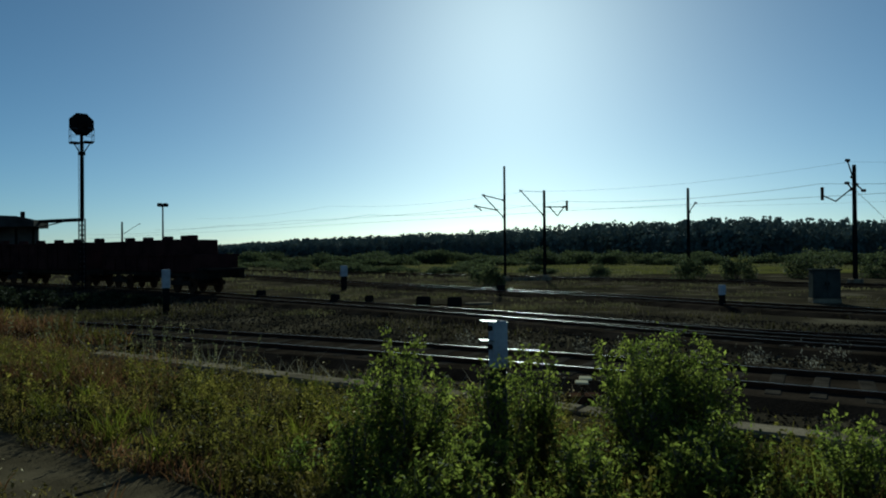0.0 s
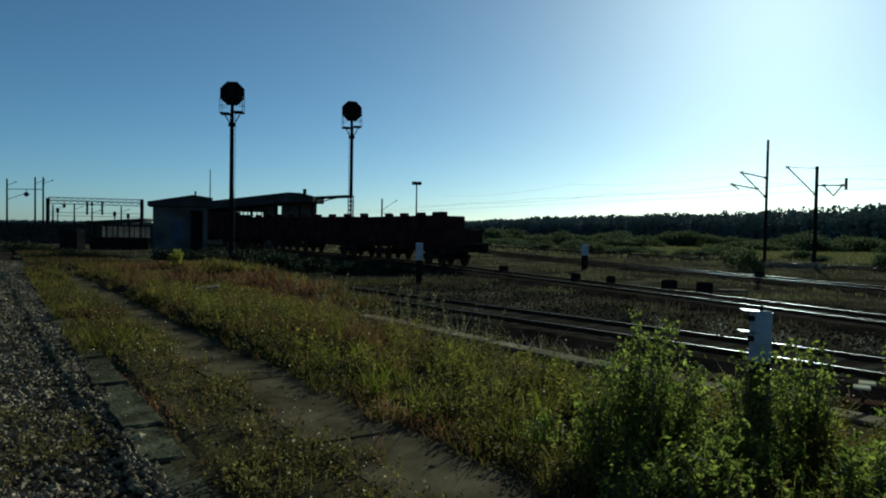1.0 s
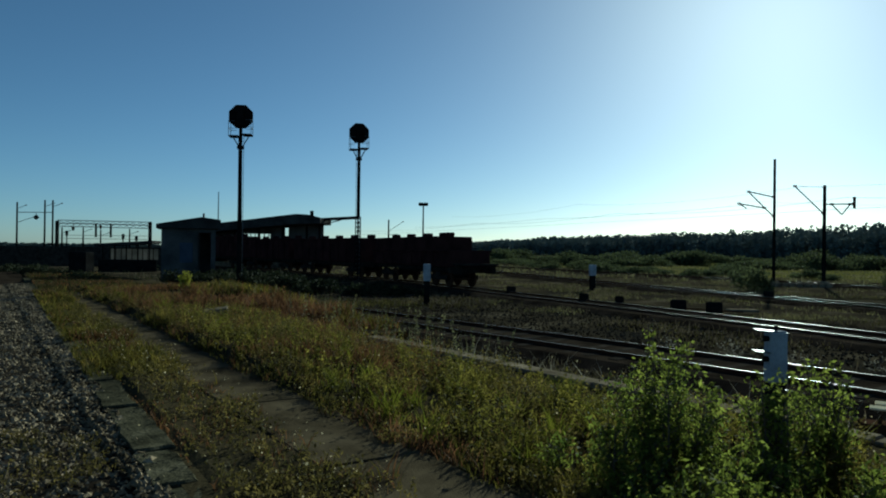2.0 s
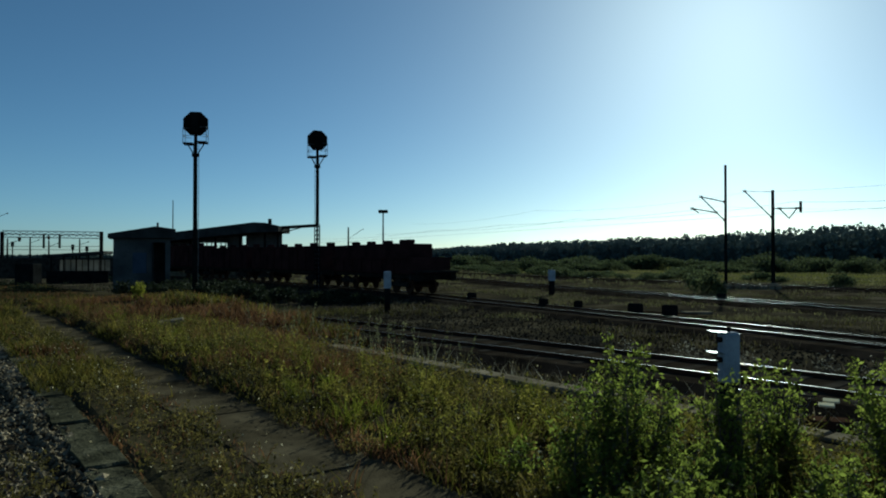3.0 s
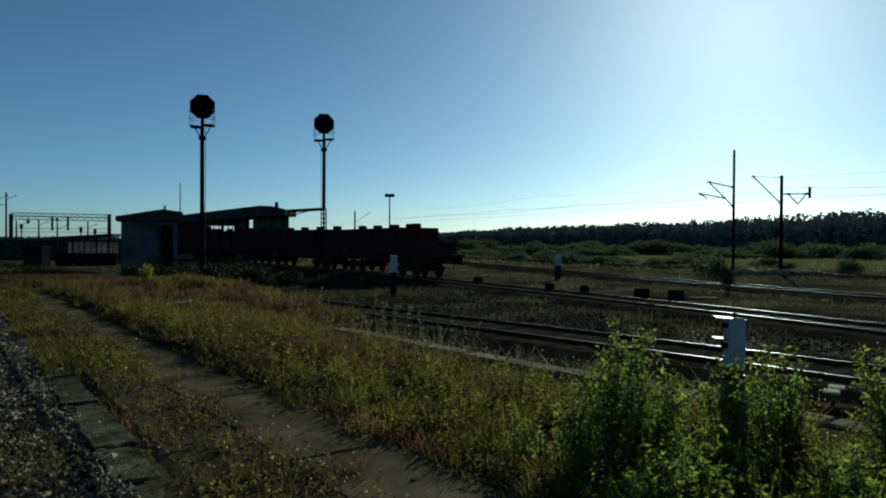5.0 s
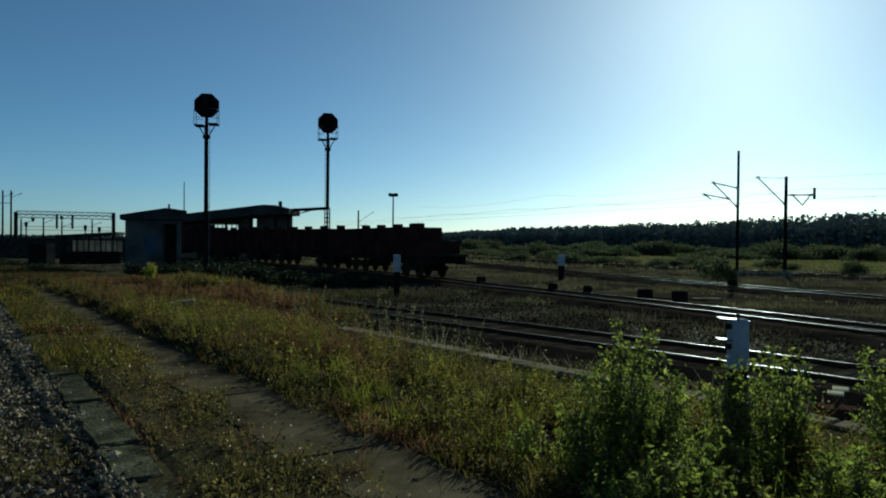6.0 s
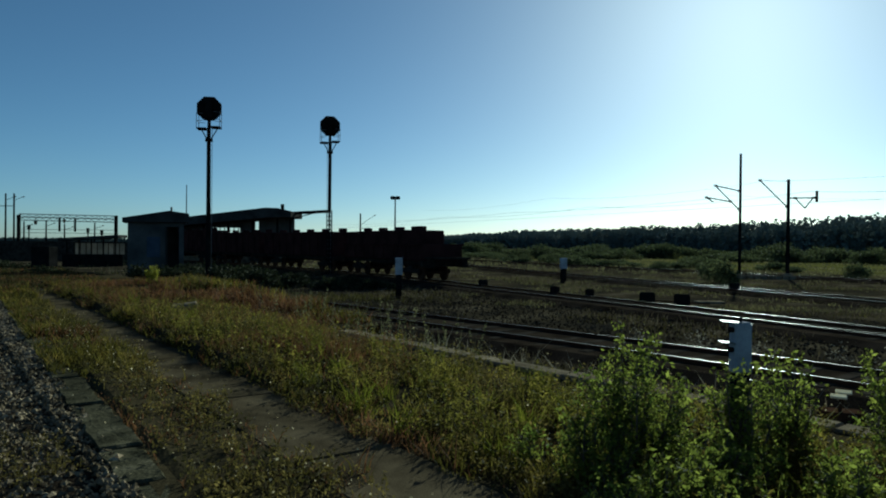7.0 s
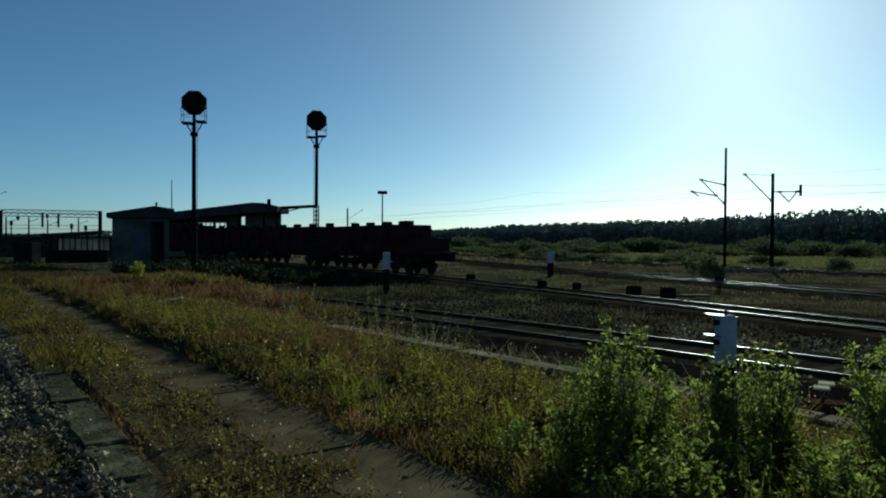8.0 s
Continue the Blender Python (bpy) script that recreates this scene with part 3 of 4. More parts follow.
# Trough added for the glint line at the mast feet; pale lids carry it.
trough = empty("glint_trough", Matrix.Identity(4), "line of pale concrete lids added for a bright glint between two masts", "cable trough")
for k in range(8):
    bm = B()
    box(bm, (0, 0, 0), (0.48, 0.32, 0.07), pose(21.1 + k * 0.5, 50.3 - k * 0.04, 0.04, 0, 0, 6), bevel=0.015)
    box(bm, (0, 0, -0.15), (0.44, 0.26, 0.24), pose(21.1 + k * 0.5, 50.3 - k * 0.04, 0.02, 0, 0, 6))
    part("lid", bm, M_CONCRETE, trough)

# ---- buildings ----
def hut(x, y, turn):
    root = empty("signal_hut", pose(x, y, -0.22, 0, 0, turn), "small grey-blue plastered hut with felt roof and open doorway", "hut")
    L, W, H, t = 3.3, 2.6, 3.55, 0.22
    walls = [((0, W / 2 - t / 2, H / 2), (L, t, H)), ((-L / 2 + t / 2, 0, H / 2), (t, W - 2 * t, H)), ((L / 2 - t / 2, 0, H / 2), (t, W - 2 * t, H))]
    for c, s in walls:
        bm = B()
        box(bm, c, s)
        part("wall", bm, M_PLASTER, root)
    bm = B()
    y0 = -W / 2 + t / 2
    box(bm, (-0.55, y0, H / 2), (L - 1.1, t, H))
    box(bm, (L / 2 - 0.15, y0, H / 2), (0.3, t, H))
    box(bm, (L / 2 - 0.7, y0, H - 0.12), (0.8, t, 0.24))
    front = part("wall", bm, M_PLASTER, root)
    bm = B()
    box(bm, (L / 2 - 1.02, y0 - 0.4, 1.75), (0.05, 0.78, 2.9), bevel=0.01)
    d = part("door", bm, M_GREYBOX, root, "open grey door")
    bm = B()
    box(bm, (-0.15, y0 - 0.11, 2.0), (0.8, 0.06, 1.3), bevel=0.01)
    part("shutter", bm, material("blue_shutter", (0.05, 0.062, 0.09), (0.085, 0.1, 0.14), 0.6, 0.75), root, "faded blue window shutter")
    bm = B()
    v = [bm.verts.new(p) for p in ((-L / 2 - 0.3, -W / 2 - 0.35, H), (L / 2 + 0.3, -W / 2 - 0.35, H + 0.05), (L / 2 + 0.3, W / 2 + 0.3, H + 0.05), (-L / 2 - 0.3, W / 2 + 0.3, H),
                                  (-L / 2 - 0.3, -W / 2 - 0.35, H + 0.28), (0.75, -W / 2 - 0.35, H + 0.78), (L / 2 + 0.3, -W / 2 - 0.35, H + 0.62), (L / 2 + 0.3, W / 2 + 0.3, H + 0.62), (0.75, W / 2 + 0.3, H + 0.78), (-L / 2 - 0.3, W / 2 + 0.3, H + 0.28))]
    for f in ((0, 1, 6, 5, 4), (1, 2, 7, 6), (2, 3, 9, 8, 7), (3, 0, 4, 9), (4, 5, 8, 9), (5, 6, 7, 8), (0, 3, 2, 1)):
        bm.faces.new([v[i] for i in f])
    part("roof", bm, M_ROOF, root)
    bm = B()
    rod(bm, (L / 2 + 0.17, 0, H), (L / 2 + 0.17, 0, H + 2.6), 0.045, 0.03, 6)
    part("antenna", bm, M_STEEL, root)
    bm = B()
    rod(bm, (0.9, 0.2, H + 0.6), (0.9, 0.2, H + 1.1), 0.07, seg=8)
    part("flue", bm, M_STEEL, root)
    return root


hut(-20.0, 43.1, 24)


def canopy():
    root = empty("platform_canopy", pose(-26.5, 80.6, -0.22, 0, 0, 2), "dark station platform canopy on slender posts", "canopy")
    bm = B()
    prof = [(-9, 5.0), (3.2, 6.55), (4.6, 6.5), (6.2, 6.1), (6.2, 5.45), (3.2, 5.35), (-9, 4.1)]
    ring = [[bm.verts.new((x, yy, z)) for x, z in prof] for yy in (-2.5, 4)]
    for i in range(len(prof)):
        j = (i + 1) % len(prof)
        bm.faces.new((ring[0][i], ring[0][j], ring[1][j], ring[1][i]))
    bm.faces.new(ring[0])
    bm.faces.new(ring[1])
    part("roof", bm, M_ROOF, root)
    bm = B()
    box(bm, (0, 0, 0), (4.7, 0.5, 0.36), pose(7.9, 0, 6.15, 0, -3.5, 0), bevel=0.05)
    part("beam", bm, M_BLACK, root)
    bm = B()
    rod(bm, (5.7, 0, 5.3), (8.6, 0, 6.1), 0.06, seg=6)
    part("strut", bm, M_BLACK, root)
    for x in (-8, -5, -2, 1, 4, 5.6):
        bm = B()
        box(bm, (x, 0, 2.6), (0.22, 0.22, 5.4))
        part("post", bm, M_BLACK, root)
    for a, b in ((-8.9, -4.4), (-1.0, 0.85), (1.32, 5.75)):
        bm = B()
        box(bm, ((a + b) / 2, 1.6, 2.75 if a > 0.9 else 2.6), (b - a, 0.2, 5.5 if a > 0.9 else 5.2))
        part("screen_wall", bm, M_PLASTER, root)
    bm = B()
    box(bm, (-2.7, 1.6, 0.9), (3.4, 0.2, 1.8))
    part("parapet", bm, M_PLASTER, root)
    bm = B()
    box(bm, (-2.7, 1.6, 4.75), (3.4, 0.2, 1.1))
    part("lintel", bm, M_PLASTER, root)
    for k in range(6):
        bm = B()
        box(bm, (-4.1 + k * 0.58, 1.6, 3.2), (0.09, 0.09, 2.8))
        part("window_bar", bm, M_BLACK, root)
    bm = B()
    rod(bm, (4.6, 0, 6.3), (4.6, 0, 7.1), 0.22, seg=8)
    part("vent", bm, M_BLACK, root)
    bm = B()
    box(bm, (-2, 0.5, 0.35), (17, 5, 0.7))
    part("platform", bm, M_CONCRETE, root)
    return root


canopy()

shed = empty("open_shed", pose(-34.6, 62, -0.22, 0, 0, 12), "low shed with dark flat roof and frosted sheet wall", "shed")
bm = B()
box(bm, (0, 0, 2.65), (5.2, 3, 0.28), pose(0, 0, 0, 0, -4, 0), bevel=0.03)
part("roof", bm, M_ROOF, shed)
for k in range(5):
    bm = B()
    box(bm, (-2.1 + k * 1.05, -1.2, 1.3), (0.1, 0.1, 2.6))
    part("post", bm, M_BLACK, shed)
for k in range(9):
    bm = B()
    box(bm, (-2.0 + k * 0.5, 1.3, 1.62), (0.40, 0.02, 1.05))
    part("sheet", bm, M_SHEET, shed, "frosted see-through sheet")
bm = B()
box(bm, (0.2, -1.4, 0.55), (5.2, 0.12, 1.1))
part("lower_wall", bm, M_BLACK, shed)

wall_far = empty("yard_wall", pose(-62, 74.7, -0.22, 0, 0, 14), "long dark concrete yard wall with a gate block", "wall", kind="structure")
for k in range(12):
    bm = B()
    box(bm, (-22 + k * 4, 0, 1.15), (3.96, 0.3, 2.3), bevel=0.02)
    part("panel", bm, M_SLEEPER, wall_far)
bm = B()
box(bm, (-27.6, 43.3, 0.75), (1.2, 1.0, 1.95), bevel=0.04)
tagged(part("track_barrier", bm, M_BLACK), "black timber buffer block at a siding end", "buffer stop")


# ---- goods train on the second track ----
LINE2 = along(T2, 0.25)


def at_track(front_i, back):
    """Pose on the second track, back metres behind the train's head."""
    p, d = LINE2[min(front_i + int(back / 0.25), len(LINE2) - 1)]
    return p, d


HEAD_I = min(range(len(LINE2)), key=lambda i: abs(LINE2[i][0].y - 37.6))


def bogie(root, x):
    b = B()
    for sy in (-1, 1):
        box(b, (x, sy * 1.0, 0.55), (2.3, 0.12, 0.28), bevel=0.04)
        box(b, (x, sy * 1.0, 0.72), (0.7, 0.16, 0.3), bevel=0.03)
    box(b, (x, 0, 0.62), (0.4, 2.0, 0.3))
    bo = part("bogie", b, M_FRAME, root)
    for dx in (-0.9, 0.9):
        w = B()
        for sy in (-0.75, 0.75):
            rod(w, (x + dx, sy - 0.06, 0.46), (x + dx, sy + 0.06, 0.46), 0.46, seg=20)
        rod(w, (x + dx, -0.9, 0.46), (x + dx, 0.9, 0.46), 0.08, seg=8)
        part("wheelset", w, M_RUST, bo)


def wagon_parts(root, length, top, hatches, ribs):
    hl = length / 2
    b = B()
    box(b, (0, 0, 1.05), (length - 0.6, 2.3, 0.22))
    box(b, (0, 0, 0.9), (length - 5.2, 0.5, 0.3))
    for sx in (-1, 1):
        box(b, (sx * (hl - 0.35), 0, 1.02), (0.2, 2.7, 0.34))
    part("underframe", b, M_FRAME, root)
    b = B()
    box(b, (0, 0, (1.16 + top) / 2), (length - 0.9, 2.75, top - 1.16), bevel=0.04)
    part("body", b, M_WAGON, root)
    k = -hl + 1.0
    while k < hl - 0.8:
        for sy in (-1, 1):
            b = B()
            box(b, (k, sy * 1.41, (1.16 + top) / 2), (0.12, 0.1, top - 1.25), bevel=0.015)
            part("side_rib", b, M_WAGON, root)
        k += ribs
    b = B()
    for sy in (-1, 1):
        box(b, (0, sy * 1.4, top - 0.05), (length - 0.85, 0.14, 0.12), bevel=0.02)
    part("top_rail", b, M_WAGON, root)
    for i in range(hatches):
        x = -hl + length * (i + 0.5) / hatches
        b = B()
        box(b, (x, 0, top + 0.14), (0.6, 0.45, 0.28), bevel=0.04)
        part("hatch", b, M_WAGON, root)
    for sx in (-1, 1):
        bogie(root, sx * (hl - 2.4))
        for sy in (-0.87, 0.87):
            b = B()
            rod(b, (sx * (hl - 0.3), sy, 1.05), (sx * (hl - 0.02), sy, 1.05), 0.09, seg=8)
            rod(b, (sx * (hl - 0.02), sy, 1.05), (sx * (hl + 0.03), sy, 1.05), 0.23, seg=14)
            part("buffer", b, M_FRAME, root)
        b = B()
        rod(b, (sx * (hl - 0.3), 0, 1.0), (sx * (hl + 0.1), 0, 1.0), 0.06, seg=6)
        part("coupling", b, M_FRAME, root)


def hopper(length, top, hatches, m):
    root = empty("goods_wagon", m, "dark red-oxide bogie goods wagon with roof hatches, wheels on the rails", "goods wagon", "goods train")
    wagon_parts(root, length, top, hatches, 1.45)
    return root


def flat_end(length, m):
    """The leading vehicle: low boxed end deck, then a taller body."""
    root = empty("leading_wagon", m, "dark red leading wagon with a low end deck and steps", "goods wagon", "goods train")
    wagon_parts(root, length, 2.15, 0, 1.6)
    b = B()
    box(b, (-0.95, 0, 2.55), (length - 3.1, 2.6, 0.85), bevel=0.05)
    part("upper_body", b, M_WAGON, root)
    for i, ln in enumerate((0.6, 0.6, 0.6, 1.3)):
        b = B()
        box(b, (-5.0 + i * 2.7, 0, 3.1), (ln, 0.45, 0.26), bevel=0.04)
        part("hatch", b, M_WAGON, root)
    b = B()
    box(b, (length / 2 + 0.3, 0, 1.35), (0.9, 2.5, 0.1))
    for sy in (-1.1, 1.1):
        box(b, (length / 2 + 0.3, sy, 0.85), (0.5, 0.4, 0.06))
        box(b, (length / 2 + 0.3, sy, 1.1), (0.04, 0.4, 0.5))
    part("end_step", b, M_FRAME, root)
    return root


back = 0.0
for i, (ln, top, hatches) in enumerate(((13.0, 0, 0), (14.0, 3.0, 5), (14.0, 3.1, 5), (14.0, 3.45, 5), (13.0, 3.65, 5))):
    p, d = at_track(HEAD_I, back + ln / 2)
    m = Matrix.Translation((p.x, p.y, 0.004)) @ Matrix.Rotation(math.atan2(-d.y, -d.x), 4, "Z")
    if i == 0:
        flat_end(ln, m)
    else:
        hopper(ln, top, hatches, m)
    back += ln + 0.5

# ---- plants ----
def clump_mesh(name, verts, faces, mat, label, category, kind="stuff"):
    ob = mesh_arrays(name, np.asarray(verts).tolist(), faces, mat)
    return tagged(ob, label, category, kind=kind)


def blades(base, height, width, lean, seed):
    """Bent three-part blades on the given points; arrays in, verts and faces out."""
    r = np.random.default_rng(seed)
    n = len(base)
    a = r.uniform(0, 2 * np.pi, n)
    side = np.stack([np.cos(a), np.sin(a), np.zeros(n)], 1) * width[:, None]
    b = r.uniform(0, 2 * np.pi, n)
    bend = np.stack([np.cos(b), np.sin(b), np.zeros(n)], 1) * (height * lean * r.uniform(0.2, 1.0, n))[:, None]
    up = np.stack([np.zeros(n), np.zeros(n), height], 1)
    v = np.stack([base - side, base + side, base + up * 0.55 + bend * 0.35 - side * 0.8, base + up * 0.55 + bend * 0.35 + side * 0.8, base + up + bend], 1).reshape(-1, 3)
    k = np.arange(n) * 5
    f = [x for i in k.tolist() for x in ((i, i + 1, i + 3, i + 2), (i + 2, i + 3, i + 4))]
    return v, f


def leaves(centres, size, seed, flat=0.6):
    """Small diamond leaves at random tilts."""
    r = np.random.default_rng(seed)
    n = len(centres)
    u = r.normal(size=(n, 3))
    u /= np.linalg.norm(u, axis=1)[:, None]
    w = np.cross(u, r.normal(size=(n, 3)))
    w /= np.linalg.norm(w, axis=1)[:, None]
    s = size * r.uniform(0.6, 1.3, n)
    u, w = u * s[:, None], w * (s * flat)[:, None]
    v = np.stack([centres - u, centres + w * 0.9 - u * 0.1, centres + u, centres - w * 0.9 - u * 0.1], 1).reshape(-1, 3)
    f = [(i, i + 1, i + 2, i + 3) for i in range(0, 4 * n, 4)]
    return v, f


def field_noise(x, y, size):
    return np.array([noise.noise(Vector((a / size, b / size, 3.7))) for a, b in zip(x, y)])


R0 = np.random.default_rng(11)


def scatter(n, s0, s1, inside):
    """Points on the platform, thinner with distance; inside(s, n) says where plants stand."""
    s = s0 + (s1 - s0) * R0.random(n) ** 1.6
    e = edge_n(s) + 0.05
    w = 1.1 + (e - 1.1) * R0.random(n)
    keep = inside(s, w, e)
    s, w = s[keep], w[keep]
    p = np.outer(s, np.array(AX)) + np.outer(w, np.array(AN))
    return s, w, p


def off_path(s, w, e):
    ragged = 0.1 * np.sin(s * 1.7) + 0.08 * np.sin(s * 4.1 + 1) + 0.06 * np.sin(s * 9.3 + 2)
    on = (w > 2.6 + ragged) & (w < 3.3 + ragged * 0.5)
    return ~on


s, w, p = scatter(170000, -4.0, 33, off_path)
broad = field_noise(p[:, 0], p[:, 1], 1.5)
tuft = 0.55 * broad + 0.6 * field_noise(p[:, 0], p[:, 1] + 12, 0.5) + 0.55 * field_noise(p[:, 0], p[:, 1], 0.2)
keep = (tuft > R0.uniform(-0.55, 0.4, len(s))) & ((w < edge_n(s) - 0.34) | (s > 12.5) | (R0.random(len(s)) < 0.06)) & (w > kerb_n(s) + np.where(s > 10.8, 0.02, 0.36))
keep &= (w > 2.7) | (s > 10.2) | (R0.random(len(w)) < 0.55)
s, w, p, tuft, broad = s[keep], w[keep], p[keep], tuft[keep], broad[keep]
strip = w < 2.7
band = np.where(strip, np.where(s > 10.4, 0.9, 0.5), 1.0)
edge_low = np.where(s > 12.5, 1.0, np.clip((edge_n(s) - w) / 1.5, 0.18, 1))
p[:, 2] = PLAT - 0.03 + shelf(s, w)
hgt = (0.045 + 0.23 * np.clip(tuft + 0.4, 0, 1.3)) * band * edge_low * R0.uniform(0.5, 1.35, len(s))
rust = field_noise(p[:, 0] + 40, p[:, 1], 1.4) + 0.3 * R0.normal(size=len(s)) + np.where((s > 13) & (w > 4), 0.32, 0) - np.where((s < 9) & (w > 3.3), 0.12, 0) + np.where(strip, 0.22 + 0.5 * np.exp(-((s - 8.0) / 1.3) ** 2) - 0.5 * (s > 10.4), 0)
dry = rust > 0.22
for sel, mat, name, label in ((~dry, M_GRASS, "grass", "knee-high green and yellow grass on the old platform"), (dry, M_DRY, "dry_grass", "rust-red dry grass and sorrel on the old platform")):
    v, f = blades(p[sel], hgt[sel], 0.0048 + 0.0004 * np.maximum(s[sel], 0), 1.0, 21)
    clump_mesh(name, v, f, mat, label, "grass")

nf = 26000
sf = 27 + 24 * R0.random(nf)
wf = kerb_n(sf) + 0.3 + (6.2 - kerb_n(sf)) * R0.random(nf)
pf = np.outer(sf, np.array(AX)) + np.outer(wf, np.array(AN))
pf[:, 2] = PLAT - 0.05
tf = field_noise(pf[:, 0], pf[:, 1] + 7, 2.5) + 0.3 * R0.normal(size=nf)
for sel, mat, name, label in (((tf > -0.1) & (tf < 0.3), M_YARDGRASS, "far_platform_grass", "dull rough grass at the far end of the platform"), (tf >= 0.3, M_DRY, "far_dry_grass", "brown dry grass at the far end of the platform")):
    v, f = blades(pf[sel], R0.uniform(0.08, 0.32, sel.sum()), np.full(sel.sum(), 0.02), 0.9, 27)
    clump_mesh(name, v, f, mat, label, "grass")

# taller single tufts
s, w, p = scatter(330, -3, 26, lambda s, w, e: off_path(s, w, e) & (w < e - 0.9) & (w > 3.6))
p[:, 2] = PLAT - 0.03 + shelf(s, w)
pt = np.repeat(p, 42, 0)
pt = pt + R0.normal(size=pt.shape) * np.array([0.06, 0.06, 0])
ht = np.repeat(R0.uniform(0.2, 0.46, len(p)), 42) * R0.uniform(0.4, 1.1, len(pt))
v, f = blades(pt, ht, np.full(len(pt), 0.0055), 1.0, 23)
clump_mesh("grass_tufts", v, f, M_TUFT, "taller sunlit tufts of grass on the platform", "grass")

# broad-leaved weeds and pale flowers among the grass
s, w, p = scatter(15000, 2.0, 26, lambda s, w, e: off_path(s, w, e) & (w < e - 0.55) & (w > kerb_n(s) + 0.4))
keep = field_noise(p[:, 0], p[:, 1] + 90, 0.6) > np.where(w < 2.7, 0.12, 0.0)
s, w, p = s[keep], w[keep], p[keep]
cent = np.repeat(p, 10, 0)
cent = cent + R0.normal(size=cent.shape) * np.array([0.05, 0.05, 0.0])
cent[:, 2] = PLAT + np.repeat(shelf(s, w), 10) + R0.random(len(cent)) * np.repeat(R0.uniform(0.1, 0.34, len(p)) * np.where(w > 4.2, 1.25, 0.75), 10)
v, f = leaves(cent, 0.02, 31)
clump_mesh("weeds", v, f, M_WEEDLEAF, "broad-leaved weeds growing through the grass", "weeds")
s, w, p = scatter(2600, 2.0, 18, lambda s, w, e: off_path(s, w, e) & (((w < 2.8) & (w > 1.6)) | (R0.random(len(s)) < 0.25)))
p[:, 2] = PLAT + shelf(s, w) + R0.uniform(0.1, 0.36, len(p))
v, f = leaves(p, 0.012, 33, 0.9)
clump_mesh("flowers", v, f, M_SEED, "scattered small pale flower heads in the grass", "flowers")


# birch saplings
def sapling(x, y, z, height, width, seed, label, mat=M_LEAF, density=1.0, name="birch_sapling"):
    r = random.Random(seed)
    root = empty(name, pose(x, y, z), label, "sapling", "birch saplings")
    stems = B()
    cents, tops = [], []
    count = max(4, int(9 * width / 0.7))
    for k in range(count):
        a = k * 2.4 + r.uniform(-0.5, 0.5)
        reach = width * 0.5 * math.sqrt((k + r.uniform(0.3, 1.0)) / count)
        h = height * (0.97 - 0.36 * (reach / (width * 0.5)) ** 2) * r.uniform(0.86, 1.0)
        top = Vector((math.cos(a) * reach, math.sin(a) * reach, h))
        foot = top * 0.15
        foot.z = 0
        mid = foot.lerp(top, 0.5) + Vector((r.uniform(-.04, .04), r.uniform(-.04, .04), 0))
        rod(stems, foot, mid, 0.011, 0.008, 5)
        rod(stems, mid, top, 0.008, 0.002, 5)
        tops.append((mid, top))
        for j in range(int(26 * height / 1.2)):
            t = r.uniform(0.16, 1.0)
            o = foot.lerp(mid, t * 2) if t < 0.5 else mid.lerp(top, t * 2 - 1)
            b = r.uniform(0, 6.283)
            ln = width * 0.30 * (1.12 - t) * r.uniform(0.5, 1.2) + 0.05
            tip = o + Vector((math.cos(b) * ln, math.sin(b) * ln, ln * r.uniform(0.5, 1.3)))
            if tip.z > height * 1.06:
                tip.z = height * 1.06
            rod(stems, o, tip, 0.004, 0.0015, 3)
            nodes = (r.uniform(0.3, 0.6), r.uniform(0.6, 0.9), 1.0)
            for i in range(int(8.0 * density * (0.5 + ln / 0.15))):
                q = o.lerp(tip, nodes[i % 3])
                cents.append((q.x + r.gauss(0, 0.023), q.y + r.gauss(0, 0.023), q.z + r.gauss(0, 0.03)))
    for k in range(max(1, int(width * 4))):
        a = r.uniform(0, 6.283)
        o = tops[k % len(tops)][0].lerp(tops[k % len(tops)][1], 0.9)
        tip = o + Vector((r.uniform(-0.05, 0.05), r.uniform(-0.05, 0.05), height * r.uniform(0.04, 0.11)))
        rod(stems, o, tip, 0.004, 0.001, 3)
        for i in range(15):
            q = o.lerp(tip, r.random())
            cents.append((q.x + r.gauss(0, 0.022), q.y + r.gauss(0, 0.022), q.z + r.gauss(0, 0.02)))
    part("branchwork", stems, M_BARK, root)
    v, f = leaves(np.array(cents), 0.0235, seed, 0.5)
    ob = mesh_arrays("foliage", v.tolist(), f, mat)
    ob.parent = root
    return root


SAP = [(1.46, 5.53, 1.3, 0.92), (1.31, 5.5, 1.38, 0.12), (3.98, 5.38, 1.42, 0.14), (1.02, 5.29, 0.8, 0.5), (2.36, 5.6, 1.06, 0.62), (2.84, 5.83, 1.12, 0.55), (3.86, 5.45, 1.31, 1.2), (4.2, 5.2, 1.12, 0.85),
       (3.6, 5.1, 0.9, 0.85), (2.6, 4.42, 0.66, 0.6), (3.2, 4.01, 0.62, 0.55), (3.6, 4.33, 0.72, 0.5), (4.5, 3.83, 0.74, 0.6), (5.15, 4.1, 0.42, 0.45), (1.7, 4.65, 0.58, 0.5), (0.6, 5.65, 0.42, 0.35), (1.95, 5.01, 0.6, 0.5)]
r_sap = random.Random(8)
for k in range(9):
    SAP.append((r_sap.uniform(1.0, 4.6), r_sap.uniform(3.9, 5.6), r_sap.uniform(0.35, 0.65), r_sap.uniform(0.3, 0.5)))
for k in range(7):
    SAP.append((r_sap.uniform(1.2, 5.2), r_sap.uniform(3.65, 4.5), r_sap.uniform(0.4, 0.6), r_sap.uniform(0.3, 0.45)))
for i, (x, y, h, w_) in enumerate(SAP):
    sapling(x, y, PLAT - 0.03, h, w_, 100 + i, "bushy young birch sapling with backlit green leaves" if h > 0.8 else "low birch seedling with bright green leaves in the grass", density=0.35 if w_ < 0.2 else 1.0)
